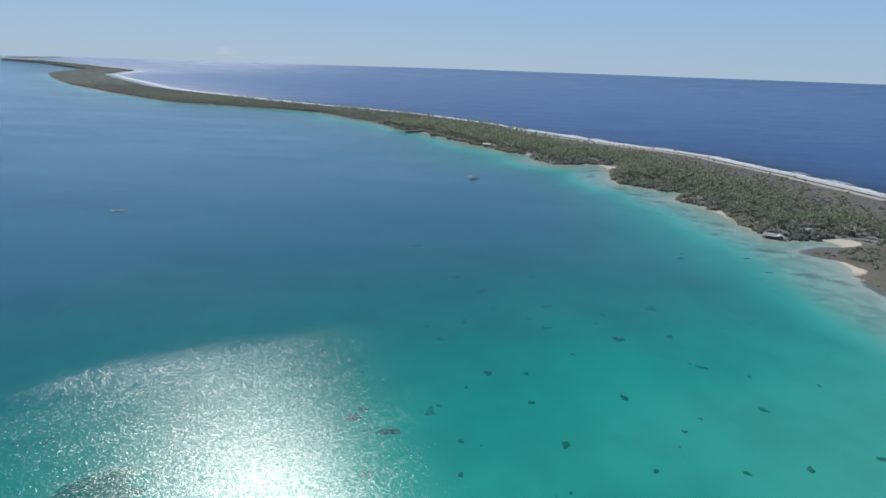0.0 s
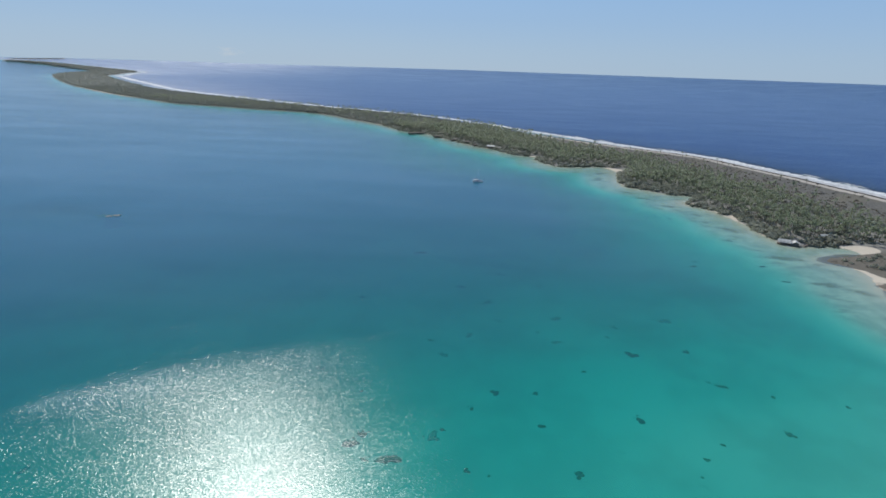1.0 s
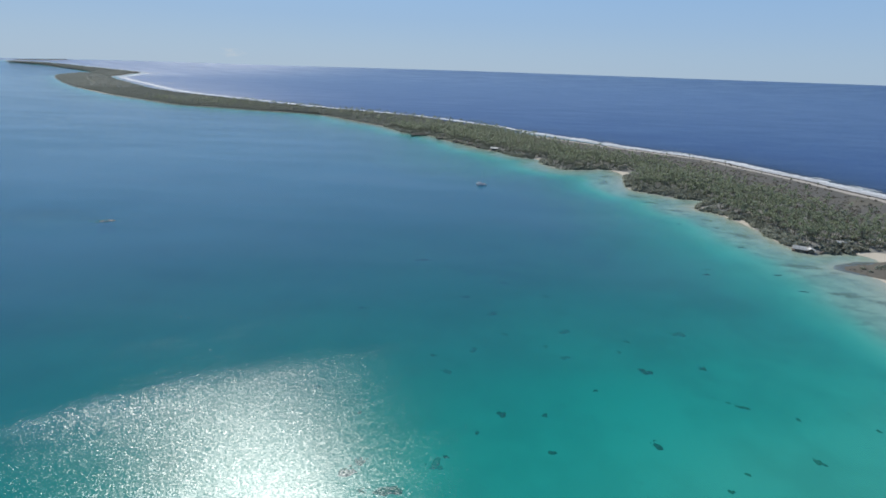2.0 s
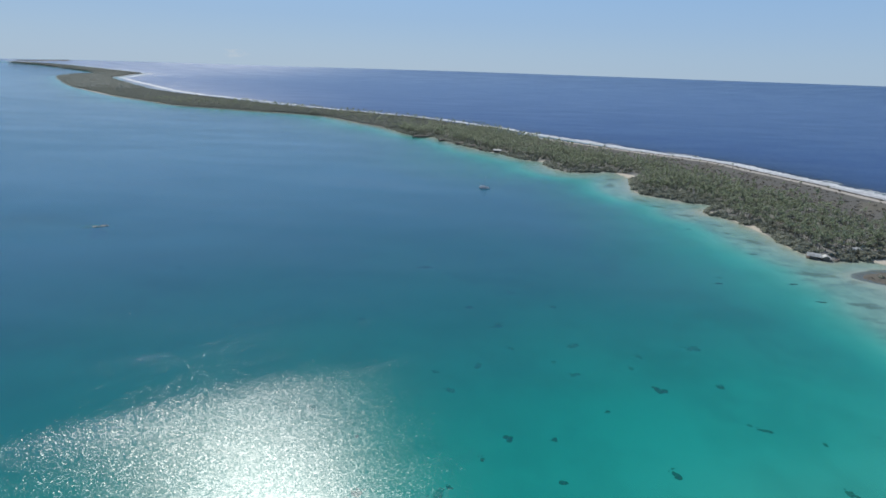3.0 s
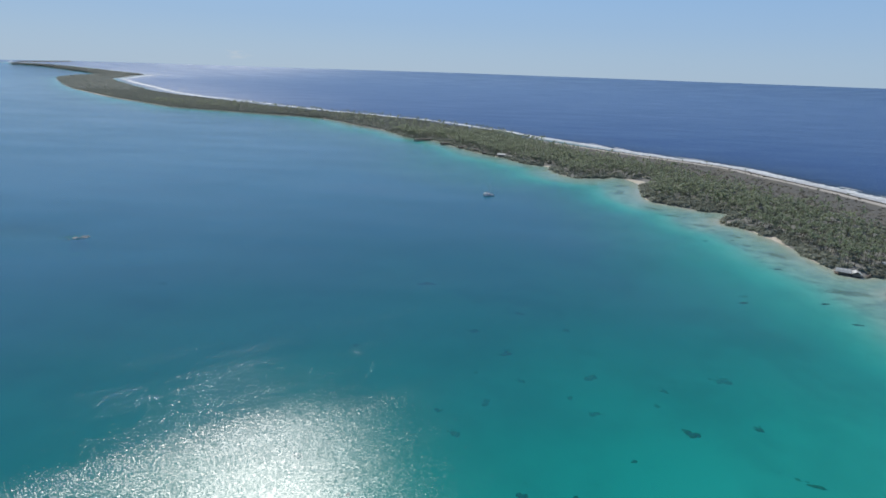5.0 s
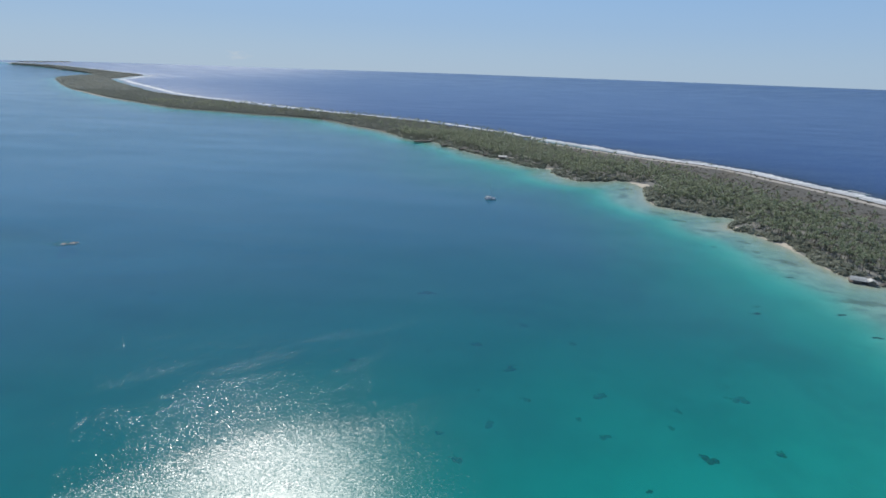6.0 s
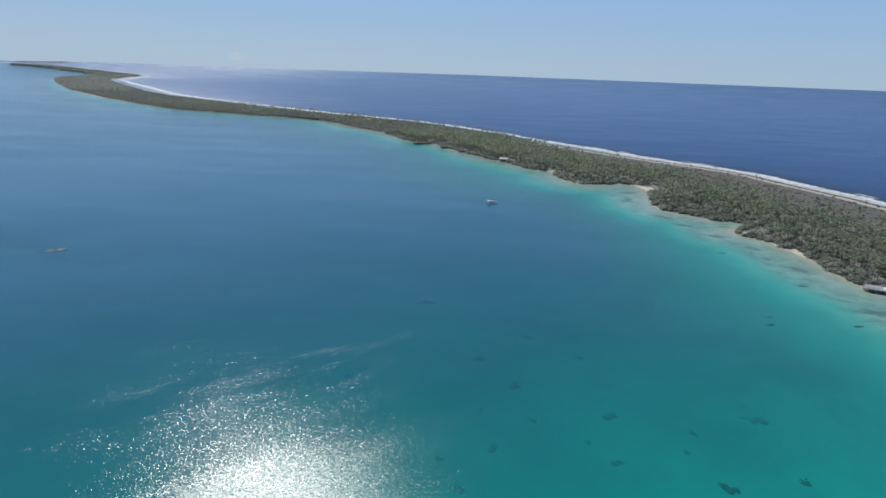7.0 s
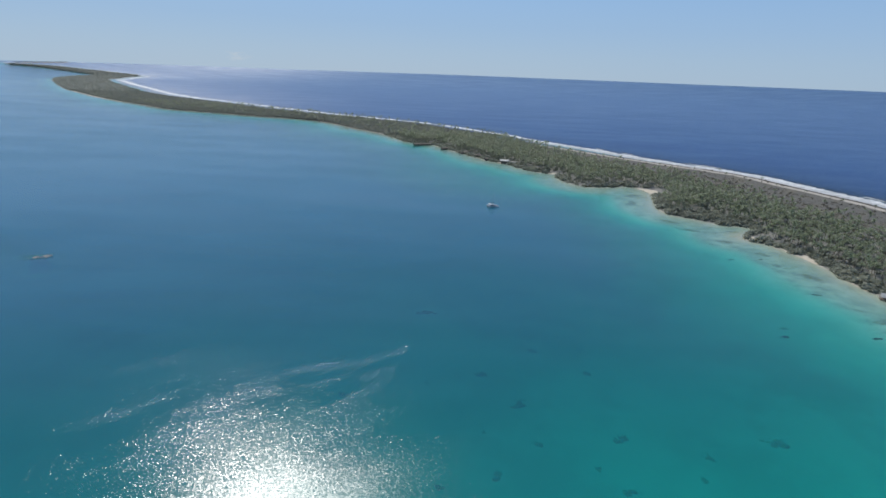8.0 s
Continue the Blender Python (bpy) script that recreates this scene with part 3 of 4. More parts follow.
XS = steps((-5000, -2300, 90), (-2300, -1000, 22), (-1000, -260, 9), (-260, 130, 5), (130, 440, 3.5), (440, 700, 10), (700, 5000, 120))
YS = steps((-5000, -600, 120), (-600, 60, 20), (60, 240, 6), (240, 760, 3.5), (760, 1500, 7), (1500, 3900, 22), (3900, 5000, 60))
ground = tagged(sheet("ground", XS, YS, ground_height, ground_attrs, GROUND), "pale coral sand, scrub soil and reef rock of a low atoll", "ground", kind="structure")
water = tagged(sheet("water", XS, YS, lambda x, y, info: np.zeros_like(x), water_attrs, WATER), "clear turquoise lagoon and deep blue ocean, lightly rippled", "water", kind="structure")

# ---- plants ----
def tri(verts, faces):
    """Arrays of vertices and triangles from quads and triangles."""
    out = []
    for f in faces:
        out.append((f[0], f[1], f[2]))
        if len(f) == 4:
            out.append((f[0], f[2], f[3]))
    return np.array(verts, float), np.array(out, int)


def crown_shape(seed, fronds=15, length=3.3, segs=3):
    """Arched fronds of a coconut palm about the top of its trunk: each a folded, tapering blade."""
    rng = random.Random(seed)
    v, f = [], []
    for k in range(fronds):
        a = 2 * math.pi * (k + rng.uniform(-0.3, 0.3)) / fronds
        rise, ln = rng.uniform(0.05, 1.5), length * rng.uniform(0.8, 1.15)
        ca, sa = math.cos(a), math.sin(a)
        r, z, ang, base = 0.05, 0.0, rise, len(v)
        for s in range(segs + 1):
            u = s / segs
            w = 0.46 * math.sin(math.pi * (0.16 + 0.80 * u)) * (1 - 0.35 * u)
            sag = 0.20 + 0.15 * rng.random()
            for side, dz in ((-1, -sag * w * 1.6), (0, 0.0), (1, -sag * w * 1.6)):
                v.append((ca * r - sa * side * w, sa * r + ca * side * w, z + dz))
            r += math.cos(ang) * ln / segs
            z += math.sin(ang) * ln / segs
            ang -= rng.uniform(0.45, 0.78)
        for s in range(segs):
            b = base + 3 * s
            f += [(b, b + 1, b + 4, b + 3), (b + 1, b + 2, b + 5, b + 4)]
    return v, f


def trunk_shape(seed, height, sides=5, segs=4):
    """A slender, leaning, slightly bent trunk that swells at its foot; returns its shape and the place of its top."""
    rng = random.Random(seed)
    a, lean = rng.uniform(0, 6.28), rng.uniform(0.02, 0.16) * height
    v, f = [], []
    for s in range(segs + 1):
        u = s / segs
        off = lean * u ** 1.7
        rad = 0.11 + 0.10 * (1 - u) ** 3
        for k in range(sides):
            t = 2 * math.pi * k / sides
            v.append((off * math.cos(a) + rad * math.cos(t), off * math.sin(a) + rad * math.sin(t), u * height - (0.25 if s == 0 else 0)))
    for s in range(segs):
        for k in range(sides):
            b, c = s * sides + k, s * sides + (k + 1) % sides
            f.append((b, c, c + sides, b + sides))
    return v, f, (lean * math.cos(a), lean * math.sin(a), height)


def clump_shape(seed, leaves=46, flat=0.75, size=0.30, core=True):
    """A ragged bush about 1 m in radius: an uneven core and many leaf sprays standing out from it."""
    rng = random.Random(seed)
    v, f = [], []
    if core:
        bm = bmesh.new()
        bmesh.ops.create_icosphere(bm, subdivisions=1, radius=0.78)
        for q in bm.verts:
            q.co *= 0.8 + 0.5 * rng.random()
            q.co.z = max(-0.25, q.co.z * flat)
        bm.verts.ensure_lookup_table()
        bm.verts.index_update()
        v += [tuple(q.co) for q in bm.verts]
        f += [tuple(q.index for q in face.verts) for face in bm.faces]
        bm.free()
    for _ in range(leaves):
        a, h = rng.uniform(0, 6.28), rng.uniform(-0.15, 1.0)
        rr = math.sqrt(max(0.0, 1 - max(h, 0) ** 2)) * rng.uniform(0.75, 1.12)
        p = Vector((rr * math.cos(a), rr * math.sin(a), h * flat * rng.uniform(0.85, 1.2)))
        q = Euler((rng.uniform(-1.0, 1.0), rng.uniform(-1.0, 1.0), rng.uniform(0, 6.28))).to_matrix()
        s = size * rng.uniform(0.6, 1.4)
        b = len(v)
        for cx, cy in ((-1, -0.5), (0.1, -0.75), (1.1, 0.1), (0.0, 0.7)):
            v.append(tuple(p + q @ Vector((cx * s, cy * s, 0.15 * s * cx))))
        f.append((b, b + 1, b + 2, b + 3))
    return v, f


def tree_shape(seed, leaves=40, core=False):
    """A broad woodland tree: a tapered trunk with two limbs under a ragged crown of leaf sprays."""
    rng = random.Random(seed)
    v, f = [], []
    for dx, dy, top in ((0, 0, 0.75), (0.35, 0.1, 0.7), (-0.25, 0.25, 0.68)):
        b = len(v)
        for z, r, k in ((0.0, 0.07, 0.0), (top, 0.03, 1.0)):
            for t in range(3):
                v.append((dx * k + r * math.cos(t * 2.1), dy * k + r * math.sin(t * 2.1), z - 0.05 * (1 - k)))
        for t in range(3):
            f.append((b + t, b + (t + 1) % 3, b + 3 + (t + 1) % 3, b + 3 + t))
    cv, cf = clump_shape(seed + 50, leaves, 0.5, 0.34, core)
    b = len(v)
    v += [(x, y, z * 0.85 + 0.55) for x, y, z in cv]
    f += [tuple(i + b for i in q) for q in cf]
    return v, f


def sow(count, lo, hi, seed, keep):
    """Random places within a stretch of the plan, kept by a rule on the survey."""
    rng = np.random.default_rng(seed)
    x, y = rng.uniform(lo[0], hi[0], count), rng.uniform(lo[1], hi[1], count)
    land = on_land(np.stack([x, y], 1))
    x, y = x[land], y[land]
    info = survey(x, y)
    ok = keep(x, y, info[0], -info[1], rng)
    x, y = x[ok], y[ok]
    z = ground_height(x, y, tuple(a[ok] for a in info)) + rim(x, y)
    return np.stack([x, y, z], 1), rng


def thinned(p, gap):
    """Drops places that stand closer than the gap to one kept before."""
    seen, out = {}, []
    for i, (x, y) in enumerate(p[:, :2]):
        c = (int(x // gap), int(y // gap))
        near = [seen.get((c[0] + a, c[1] + b)) for a in (-1, 0, 1) for b in (-1, 0, 1)]
        if all(q is None or (q[0] - x) ** 2 + (q[1] - y) ** 2 > gap * gap for q in near):
            seen[c] = (x, y)
            out.append(i)
    return p[out]


def bare_width(y):
    """Width of the grey, nearly treeless strip along the ocean."""
    return np.interp(y, [200, 480, 640, 760, 900, 1000], [124, 120, 120, 104, 58, 16])


def clearing(x, y):
    """Open sand, houses and the low spit, where no palm stands."""
    spit = (y < 338) & (x < 292)
    sand = beaches(x, y) > 0.4
    yard = (np.hypot((x - 253) / 8, (y - 361) / 9) < 1) | (np.hypot(x - 226, y - 352) < 10)
    thicket = (np.hypot((x - 188) / 24, (y - 513) / 20) < 1) | (np.hypot((x - 218) / 9, (y - 378) / 20) < 1) | (np.hypot((x - 203) / 9, (y - 456) / 9) < 1)
    return spit | yard | sand | thicket


def placed(p, rng, scale, tall):
    s = rng.uniform(*scale, len(p))
    return np.column_stack([p, rng.uniform(0, 6.28, len(p)), s, s * rng.uniform(*tall, len(p))])


def palm_places():
    def keep(x, y, lag, sea, rng):
        edge = bare_width(y) + 12 * ripple_noise(x, y, 0.05, 21)
        chance = np.clip((sea - edge + 22) / 55, 0, 1) ** 1.5 * (0.72 + 0.28 * np.sign(ripple_noise(x, y, 0.11, 23) + 0.45)) * np.clip((lag - 5) / 9, 0.0, 1)
        return (rng.random(len(x)) < chance) & ~clearing(x, y)
    p, rng = sow(78000, (-160, 215), (430, 1010), 11, keep)
    return thinned(p, 2.95), rng


PALM_P, PALM_RNG = palm_places()
near_order = np.argsort(np.hypot(PALM_P[:, 0] - 215, PALM_P[:, 1] - 385))
NEAR_PALMS, WOOD_PALMS = PALM_P[near_order[:280]], PALM_P[near_order[280:]]


def palm_tree(seed, height):
    """A single coconut palm: trunk and crown."""
    thing = tagged(new("palm_tree"), "slender coconut palm with an arched green crown", "palm tree", "coconut palms")
    tv, tf, top = trunk_shape(seed, height)
    link_mesh("trunk", tv, tf, BARK, thing, True)
    cv, cf = crown_shape(seed + 7)
    crown = link_mesh("crown", cv, cf, PALM, thing)
    crown.location = top
    return thing


models = [palm_tree(k, h) for k, h in enumerate((6.2, 7.0, 7.8, 8.6, 6.6, 9.2))]
for k, (x, y, z) in enumerate(NEAR_PALMS):
    m = pose(x, y, z, 0, 0, random.uniform(0, 360))
    if k < len(models):
        models[k].matrix_basis = m
    else:
        s = random.uniform(0.58, 1.12)
        one = copy_thing(models[k % len(models)], m)
        one.scale = (s, s, s)

def lone_keep(x, y, lag, sea, rng):
    return (sea > 26) & (sea < bare_width(y) - 14) & (lag > 20) & (y < 900)


lone, _ = sow(1500, (200, 380), (450, 900), 13, lone_keep)
for k, (x, y, z) in enumerate(thinned(lone, 20.0)[:36]):
    one = copy_thing(models[k % len(models)], pose(x, y, z, 0, 0, random.uniform(0, 360)))
    one.scale = [random.uniform(0.55, 0.85)] * 3
    tagged(one, "lone coconut palm on the grey rubble flat")

whole = []
for k in range(7):
    tv, tf, top = trunk_shape(k + 30, 1.0, 3, 2)
    h = 6.4 + 0.45 * k
    tv = [(x, y, z * h) for x, y, z in tv]
    cv, cf = crown_shape(k + 60, 14, 3.3, 3)
    whole.append(tri(tv + [(x + top[0], y + top[1], z + h) for x, y, z in cv], tf + [tuple(i + len(tv) for i in q) for q in cf]))
scatter_mesh("palm_wood", whole, placed(WOOD_PALMS, PALM_RNG, (0.58, 1.2), (0.85, 1.2)), PALM, "dense wood of green coconut palms along the island", "palm wood")

bushes = [tri(*clump_shape(k, 52, 0.8, 0.26)) for k in range(6)]
low = [tri(*clump_shape(k + 20, 22, 0.6, 0.36)) for k in range(6)]


def shore_keep(x, y, lag, sea, rng):
    thick = 4 + 12 * np.clip(ripple_noise(x, y, 0.05, 31) + 0.25, 0, 1) + 26 * np.exp(-((x - 190) / 26) ** 2 - ((y - 513) / 22) ** 2) + 10 * np.exp(-((y - 380) / 20) ** 2)
    sand = (np.hypot(x - 190, y - 618) < 20) | (np.hypot(x - 106, y - 693) < 9) | ((y < 342) & (ripple_noise(x, y, 0.2, 33) < 0.35)) | (beaches(x, y) > 0.5) | ((np.abs(y - 418) < 10) & (lag < 2.2))
    return (lag > 0.4) & (lag < thick) & ~sand & (np.hypot(x - 226, y - 352) > 8)


p, rng = sow(60000, (-160, 215), (330, 1010), 41, shore_keep)
scatter_mesh("shore_bushes", bushes, placed(thinned(p, 2.2), rng, (1.7, 4.1), (0.75, 1.1)), BUSH, "dark green salt bushes along the lagoon shore", "bushes")


def under_keep(x, y, lag, sea, rng):
    return (lag > 6) & (sea > bare_width(y) - 25) & (rng.random(len(x)) < 0.55 + 0.25 * ripple_noise(x, y, 0.07, 61)) & (np.hypot(x - 253.5, y - 366) > 5.5) & (beaches(x, y) < 0.4)


p, rng = sow(26000, (-160, 215), (430, 1010), 43, under_keep)
scatter_mesh("undergrowth", low, placed(thinned(p, 2.6), rng, (1.2, 2.7), (0.8, 1.4)), BUSH, "low green undergrowth between the palms", "undergrowth")


def scrub_keep(x, y, lag, sea, rng):
    patch = ripple_noise(x, y, 0.09, 45)
    return (sea > 12) & (sea < bare_width(y) + 8) & (lag > 3) & (rng.random(len(x)) < np.clip(0.02 + 0.35 * patch + (sea - 30) / 140, 0.02, 0.8))


p, rng = sow(60000, (-160, 200), (450, 1010), 47, scrub_keep)
scatter_mesh("dry_scrub", low, placed(thinned(p, 2.0), rng, (0.7, 1.7), (0.5, 1.0)), SCRUB, "low grey-green dry scrub on the rubble flat", "scrub")


def spit_keep(x, y, lag, sea, rng):
    open_sand = beaches(x, y) > 0.45
    return (y < 345) & (lag > 2.0) & ((x < 330) | (y < 215)) & ~open_sand & (rng.random(len(x)) < 0.26 + 0.4 * ripple_noise(x, y, 0.12, 49))


p, rng = sow(26000, (215, -60), (450, 345), 48, spit_keep)
p = thinned(p, 1.6)
scatter_mesh("spit_scrub", low, placed(p, rng, (0.35, 0.85), (0.35, 0.7)), SCRUB, "low brownish scrub covering the sandy spit", "scrub")
p = p[rng.random(len(p)) < 0.008]
scatter_mesh("spit_bushes", bushes, placed(p, rng, (1.2, 2.2), (0.7, 1.0)), BUSH, "scattered dark bushes on the sandy spit", "bushes")


def far_keep(x, y, lag, sea, rng):
    return ((y > 1000) | (x < -160)) & (lag > 1.5) & (sea > 10)


trees = [tri(*tree_shape(k, 26)) for k in range(6)]
p, rng = sow(230000, (-1250, 985), (60, 2250), 51, far_keep)
p = thinned(p, 4.4)
scatter_mesh("far_wood", trees, placed(p, rng, (2.8, 4.2), (0.85, 1.3)), HAZED_LEAVES, "far mixed wood of palms and broadleaf trees", "wood")
far_palms = p[rng.random(len(p)) < 0.22] + np.array([1.5, 1.0, 0.0])
far_palms = far_palms[far_palms[:, 1] < 1500]
scatter_mesh("far_palms", whole, placed(far_palms, rng, (0.9, 1.25), (0.85, 1.2)), PALM, "tall palms standing out of the far wood", "palms")
p, rng = sow(160000, (-2950, 1900), (-1100, 3860), 53, far_keep)
p = thinned(p, 9.0)
# the farthest trees carry the strongest haze in their leaf colour
scatter_mesh("farthest_wood", [tri(*tree_shape(k, 26, True)) for k in range(6)], placed(p, rng, (6.0, 8.5), (0.5, 0.8)), HAZIEST_LEAVES, "low wood on the farthest land, coloured pale by haze", "wood")

# ---- surf on the ocean reef ----
def surf_band(name, inner, outer, lift, seed, label, first, last, gaps=-9.0, material=None):
    """White water along the ocean's shore: a ribbon of tumbled foam with ragged edges."""
    line = OCEAN_LINE[(OCEAN_LINE[:, 1] > first) & (OCEAN_LINE[:, 1] < last)]
    seg = np.hypot(*np.diff(line, axis=0).T)
    s = np.concatenate([[0], np.cumsum(seg)])
    u = np.arange(0, s[-1], 2.5)
    px, py = np.interp(u, s, line[:, 0]), np.interp(u, s, line[:, 1])
    tx, ty = np.gradient(px), np.gradient(py)
    ln = np.hypot(tx, ty) + 1e-9
    ox, oy = -ty / ln, tx / ln  # seaward
    k = np.ones(5) / 5
    ox, oy = np.convolve(np.pad(ox, 2, "edge"), k, "valid"), np.convolve(np.pad(oy, 2, "edge"), k, "valid")
    rng = np.random.default_rng(seed)
    rag = np.convolve(rng.normal(0, 1, len(u) + 8), np.ones(9) / 3, "valid")
    fine = rng.normal(0, 1, len(u))
    far = np.interp(np.hypot(px, py), [800, 1200, 2000, 3300, 4000], [1.0, 1.2, 1.8, 2.2, 2.0])
    reach = reef_width(px, py)
    a = reach + (inner + 1.0 * fine) * far
    b = reach + (outer + 2.2 * rag + 1.4 * rng.normal(0, 1, len(u))) * far
    b = np.where(rag > gaps, b, a + 0.05)
    rows = 9
    v = []
    for r in range(rows):
        t = r / (rows - 1)
        off = a + (b - a) * t + rng.normal(0, 0.5, len(u))
        x, y = px + ox * off, py + oy * off
        z = 0.04 + lift * np.sin(math.pi * t) ** 0.6 * (0.55 + 0.45 * np.sin(t * 9 + rag)) * rng.uniform(0.5, 1.2, len(u))
        z = np.where((t == 0) | (t == 1), -0.15, z)
        v.append(np.stack([x, y, z + rim(x, y)], 1))
    v = np.concatenate(v)
    m = len(u)
    f = [(r * m + i, r * m + i + 1, (r + 1) * m + i + 1, (r + 1) * m + i) for r in range(rows - 1) for i in range(m - 1) if min(rag[i], rag[i + 1]) > gaps]
    return tagged(link_mesh(name, v, f, material or FOAM, None, True), label, "surf", kind="stuff")


surf_band("surf", 11.0, 22.5, 0.9, 1, "white breaking surf along the ocean reef edge", -800, 3800)
surf_band("wash", 0.0, 17.0, 0.14, 2, "thin greyish white wash running over the reef flat", 200, 1000, -9.0, WASH)
surf_band("outer_foam", 29.0, 31.5, 0.12, 3, "broken streaks of foam outside the breakers", 200, 1100, 0.85, WASH)


# ---- coral in the lagoon ----
def coral_shape(seed, lumps, spread, material):
    """A coral head: a heap of uneven, knobbly lumps about 1 m in radius."""
    rng = random.Random(seed)
    bm = bmesh.new()
    for k in range(lumps):
        a, d = rng.uniform(0, 6.28), spread * rng.random() ** 0.7
        r = rng.uniform(0.28, 0.55) * (1 if k else 1.25)
        made = bmesh.ops.create_icosphere(bm, subdivisions=2, radius=r)
        mid = Vector((d * math.cos(a), 0.65 * d * math.sin(a), 0.10 * r))
        for q in made["verts"]:
            q.co *= 0.82 + 0.42 * noise.noise(q.co * 4.0 + Vector((seed * 3.1, k * 1.7, 0)))
            q.co.z *= 0.75
            q.co += mid
    for k in range(lumps + 5):
        a, d, r = rng.uniform(0, 6.28), rng.uniform(0.75, 1.35), rng.uniform(0.08, 0.20)
        made = bmesh.ops.create_icosphere(bm, subdivisions=1, radius=r)
        for q in made["verts"]:
            q.co = Vector((q.co.x * 1.5 + d * math.cos(a), q.co.y + 0.75 * d * math.sin(a), q.co.z * 0.5))
    me = bpy.data.meshes.new("coral_head")
    bm.to_mesh(me)
    bm.free()
    me.materials.append(material)
    return me


CORALS = [coral_shape(k, n, s, CORAL) for k, (n, s) in enumerate(((5, 0.55), (7, 0.7), (4, 0.4), (9, 0.85), (6, 0.6), (8, 0.8)))]


DARK_SHAPES = [coral_shape(k + 40, n, s, DARK_CORAL) for k, (n, s) in enumerate(((8, 0.6), (9, 0.75), (7, 0.55)))]
DEEP_SHAPES = [coral_shape(k + 20, n, s, VEILED_CORAL) for k, (n, s) in enumerate(((9, 0.85), (11, 1.0), (7, 0.7), (12, 1.05)))]


def bed_at(x, y):
    p = np.array([float(x)]), np.array([float(y)])
    return float(ground_height(*p, survey(*p))[0])


def coral_head(x, y, r, k, label="dark coral head on the sandy lagoon floor", flat=0.42, turn=None, wide=1.0, shapes=CORALS, below=14.0):
    ob = new("coral_head", shapes[k % len(shapes)])
    z = bed_at(x, y)
    tall = min(max(r * flat, -z - below), 0.85 * -z)
    ob.matrix_world = pose(x, y, z - 0.05, 0, 0, random.uniform(0, 360) if turn is None else turn) @ Matrix.Diagonal((r * 1.15 * wide, r * 1.15, tall, 1))
    return tagged(ob, label, "coral", "coral heads in the lagoon")


BANK_CORALS = [(-22.8, 145.1, 1.8), (-24.7, 141.1, 2.4), (7.1, 117.8, 1.5), (0.7, 148.8, 0.9), (9.6, 160.5, 1.2), (17.7, 170.0, 1.6), (31.2, 170.3, 1.4), (30.9, 152.1, 1.3), (-26.5, 168.6, 1.2), (37.4, 131.1, 1.5), (59.9, 121.9, 1.4), (72.6, 199.6, 2.1), (94.9, 203.2, 1.7), (111.7, 172.5, 1.0), (133.7, 168.4, 1.4), (105.5, 152.1, 1.5), (82.6, 145.9, 1.1), (74.6, 139.2, 0.9), (70.2, 132.0, 0.7), (61.7, 157.0, 1.7), (84.6, 121.6, 1.7), (103.0, 124.3, 1.3), (126.0, 129.6, 1.8), (7.3, 131.4, 1.0), (13.2, 129.7, 0.7), (34.7, 112.2, 0.7), (30.9, 111.2, 0.6), (50.8, 185.6, 0.9)]
DEEP_CORALS = [(-38.8, 249.8, 1.4), (-44.0, 182.7, 1.3), (199.7, 229.0, 1.8), (-17.4, 116.5, 1.3), (145.5, 316.7, 1.4), (-0.1, 195.6, 1.4), (-2.0, 145.0, 2.1), (-107.2, 126.1, 1.0), (-115.2, 125.1, 1.1), (7.6, 266.8, 1.7), (20.2, 248.0, 2.3), (49.4, 231.2, 1.6), (96.7, 232.7, 2.3), (23.2, 227.4, 1.2), (7.6, 232.0, 0.9), (10.6, 213.0, 1.3), (38.8, 217.0, 1.0), (66.9, 214.8, 1.0), (72.6, 224.2, 1.4), (44.7, 208.3, 1.2), (-5.0, 207.2, 1.1), (48.0, 270.5, 1.4), (48.9, 290.2, 1.2), (29.6, 287.1, 1.4), (-11.7, 260.3, 1.0), (-146.7, 308.6, 1.8), (-89.7, 346.2, 1.5)]
LONG_CORALS = [(-14.9, 134.6, 2.1, 2.0, -8), (96.7, 178.8, 1.5, 2.4, -25), (-16.0, 321.0, 2.4, 1.5, 10)]
SHALLOW_CORALS = [(184.8, 356.6, 1.5, 1.9, -15), (141.7, 308.1, 1.7, 1.8, -10), (180.9, 307.4, 1.3, 2.2, 5), (167.1, 412.0, 1.3, 1.7, 0), (184.9, 412.9, 1.3, 2.0, 5), (180.8, 283.7, 1.2, 2.4, -15)]
for k, (x, y, r) in enumerate(BANK_CORALS):
    coral_head(x, y, r, k)
for k, (x, y, r) in enumerate(DEEP_CORALS):
    coral_head(x, y, r * 1.2, k, "coral head deep on the lagoon floor, coloured pale by the water's veil", 0.35, shapes=DEEP_SHAPES)
for k, (x, y, r, w, a) in enumerate(LONG_CORALS):
    coral_head(x, y, r, k + 1, "long dark coral ridge on the lagoon floor", 0.4, a, w, CORALS, 12.0)
for k, (x, y, r, w, a) in enumerate(SHALLOW_CORALS):
    coral_head(x, y, r, k + 1, "dark weedy coral head in the sandy shallows", 0.4, a, w, DARK_SHAPES, 12.0)

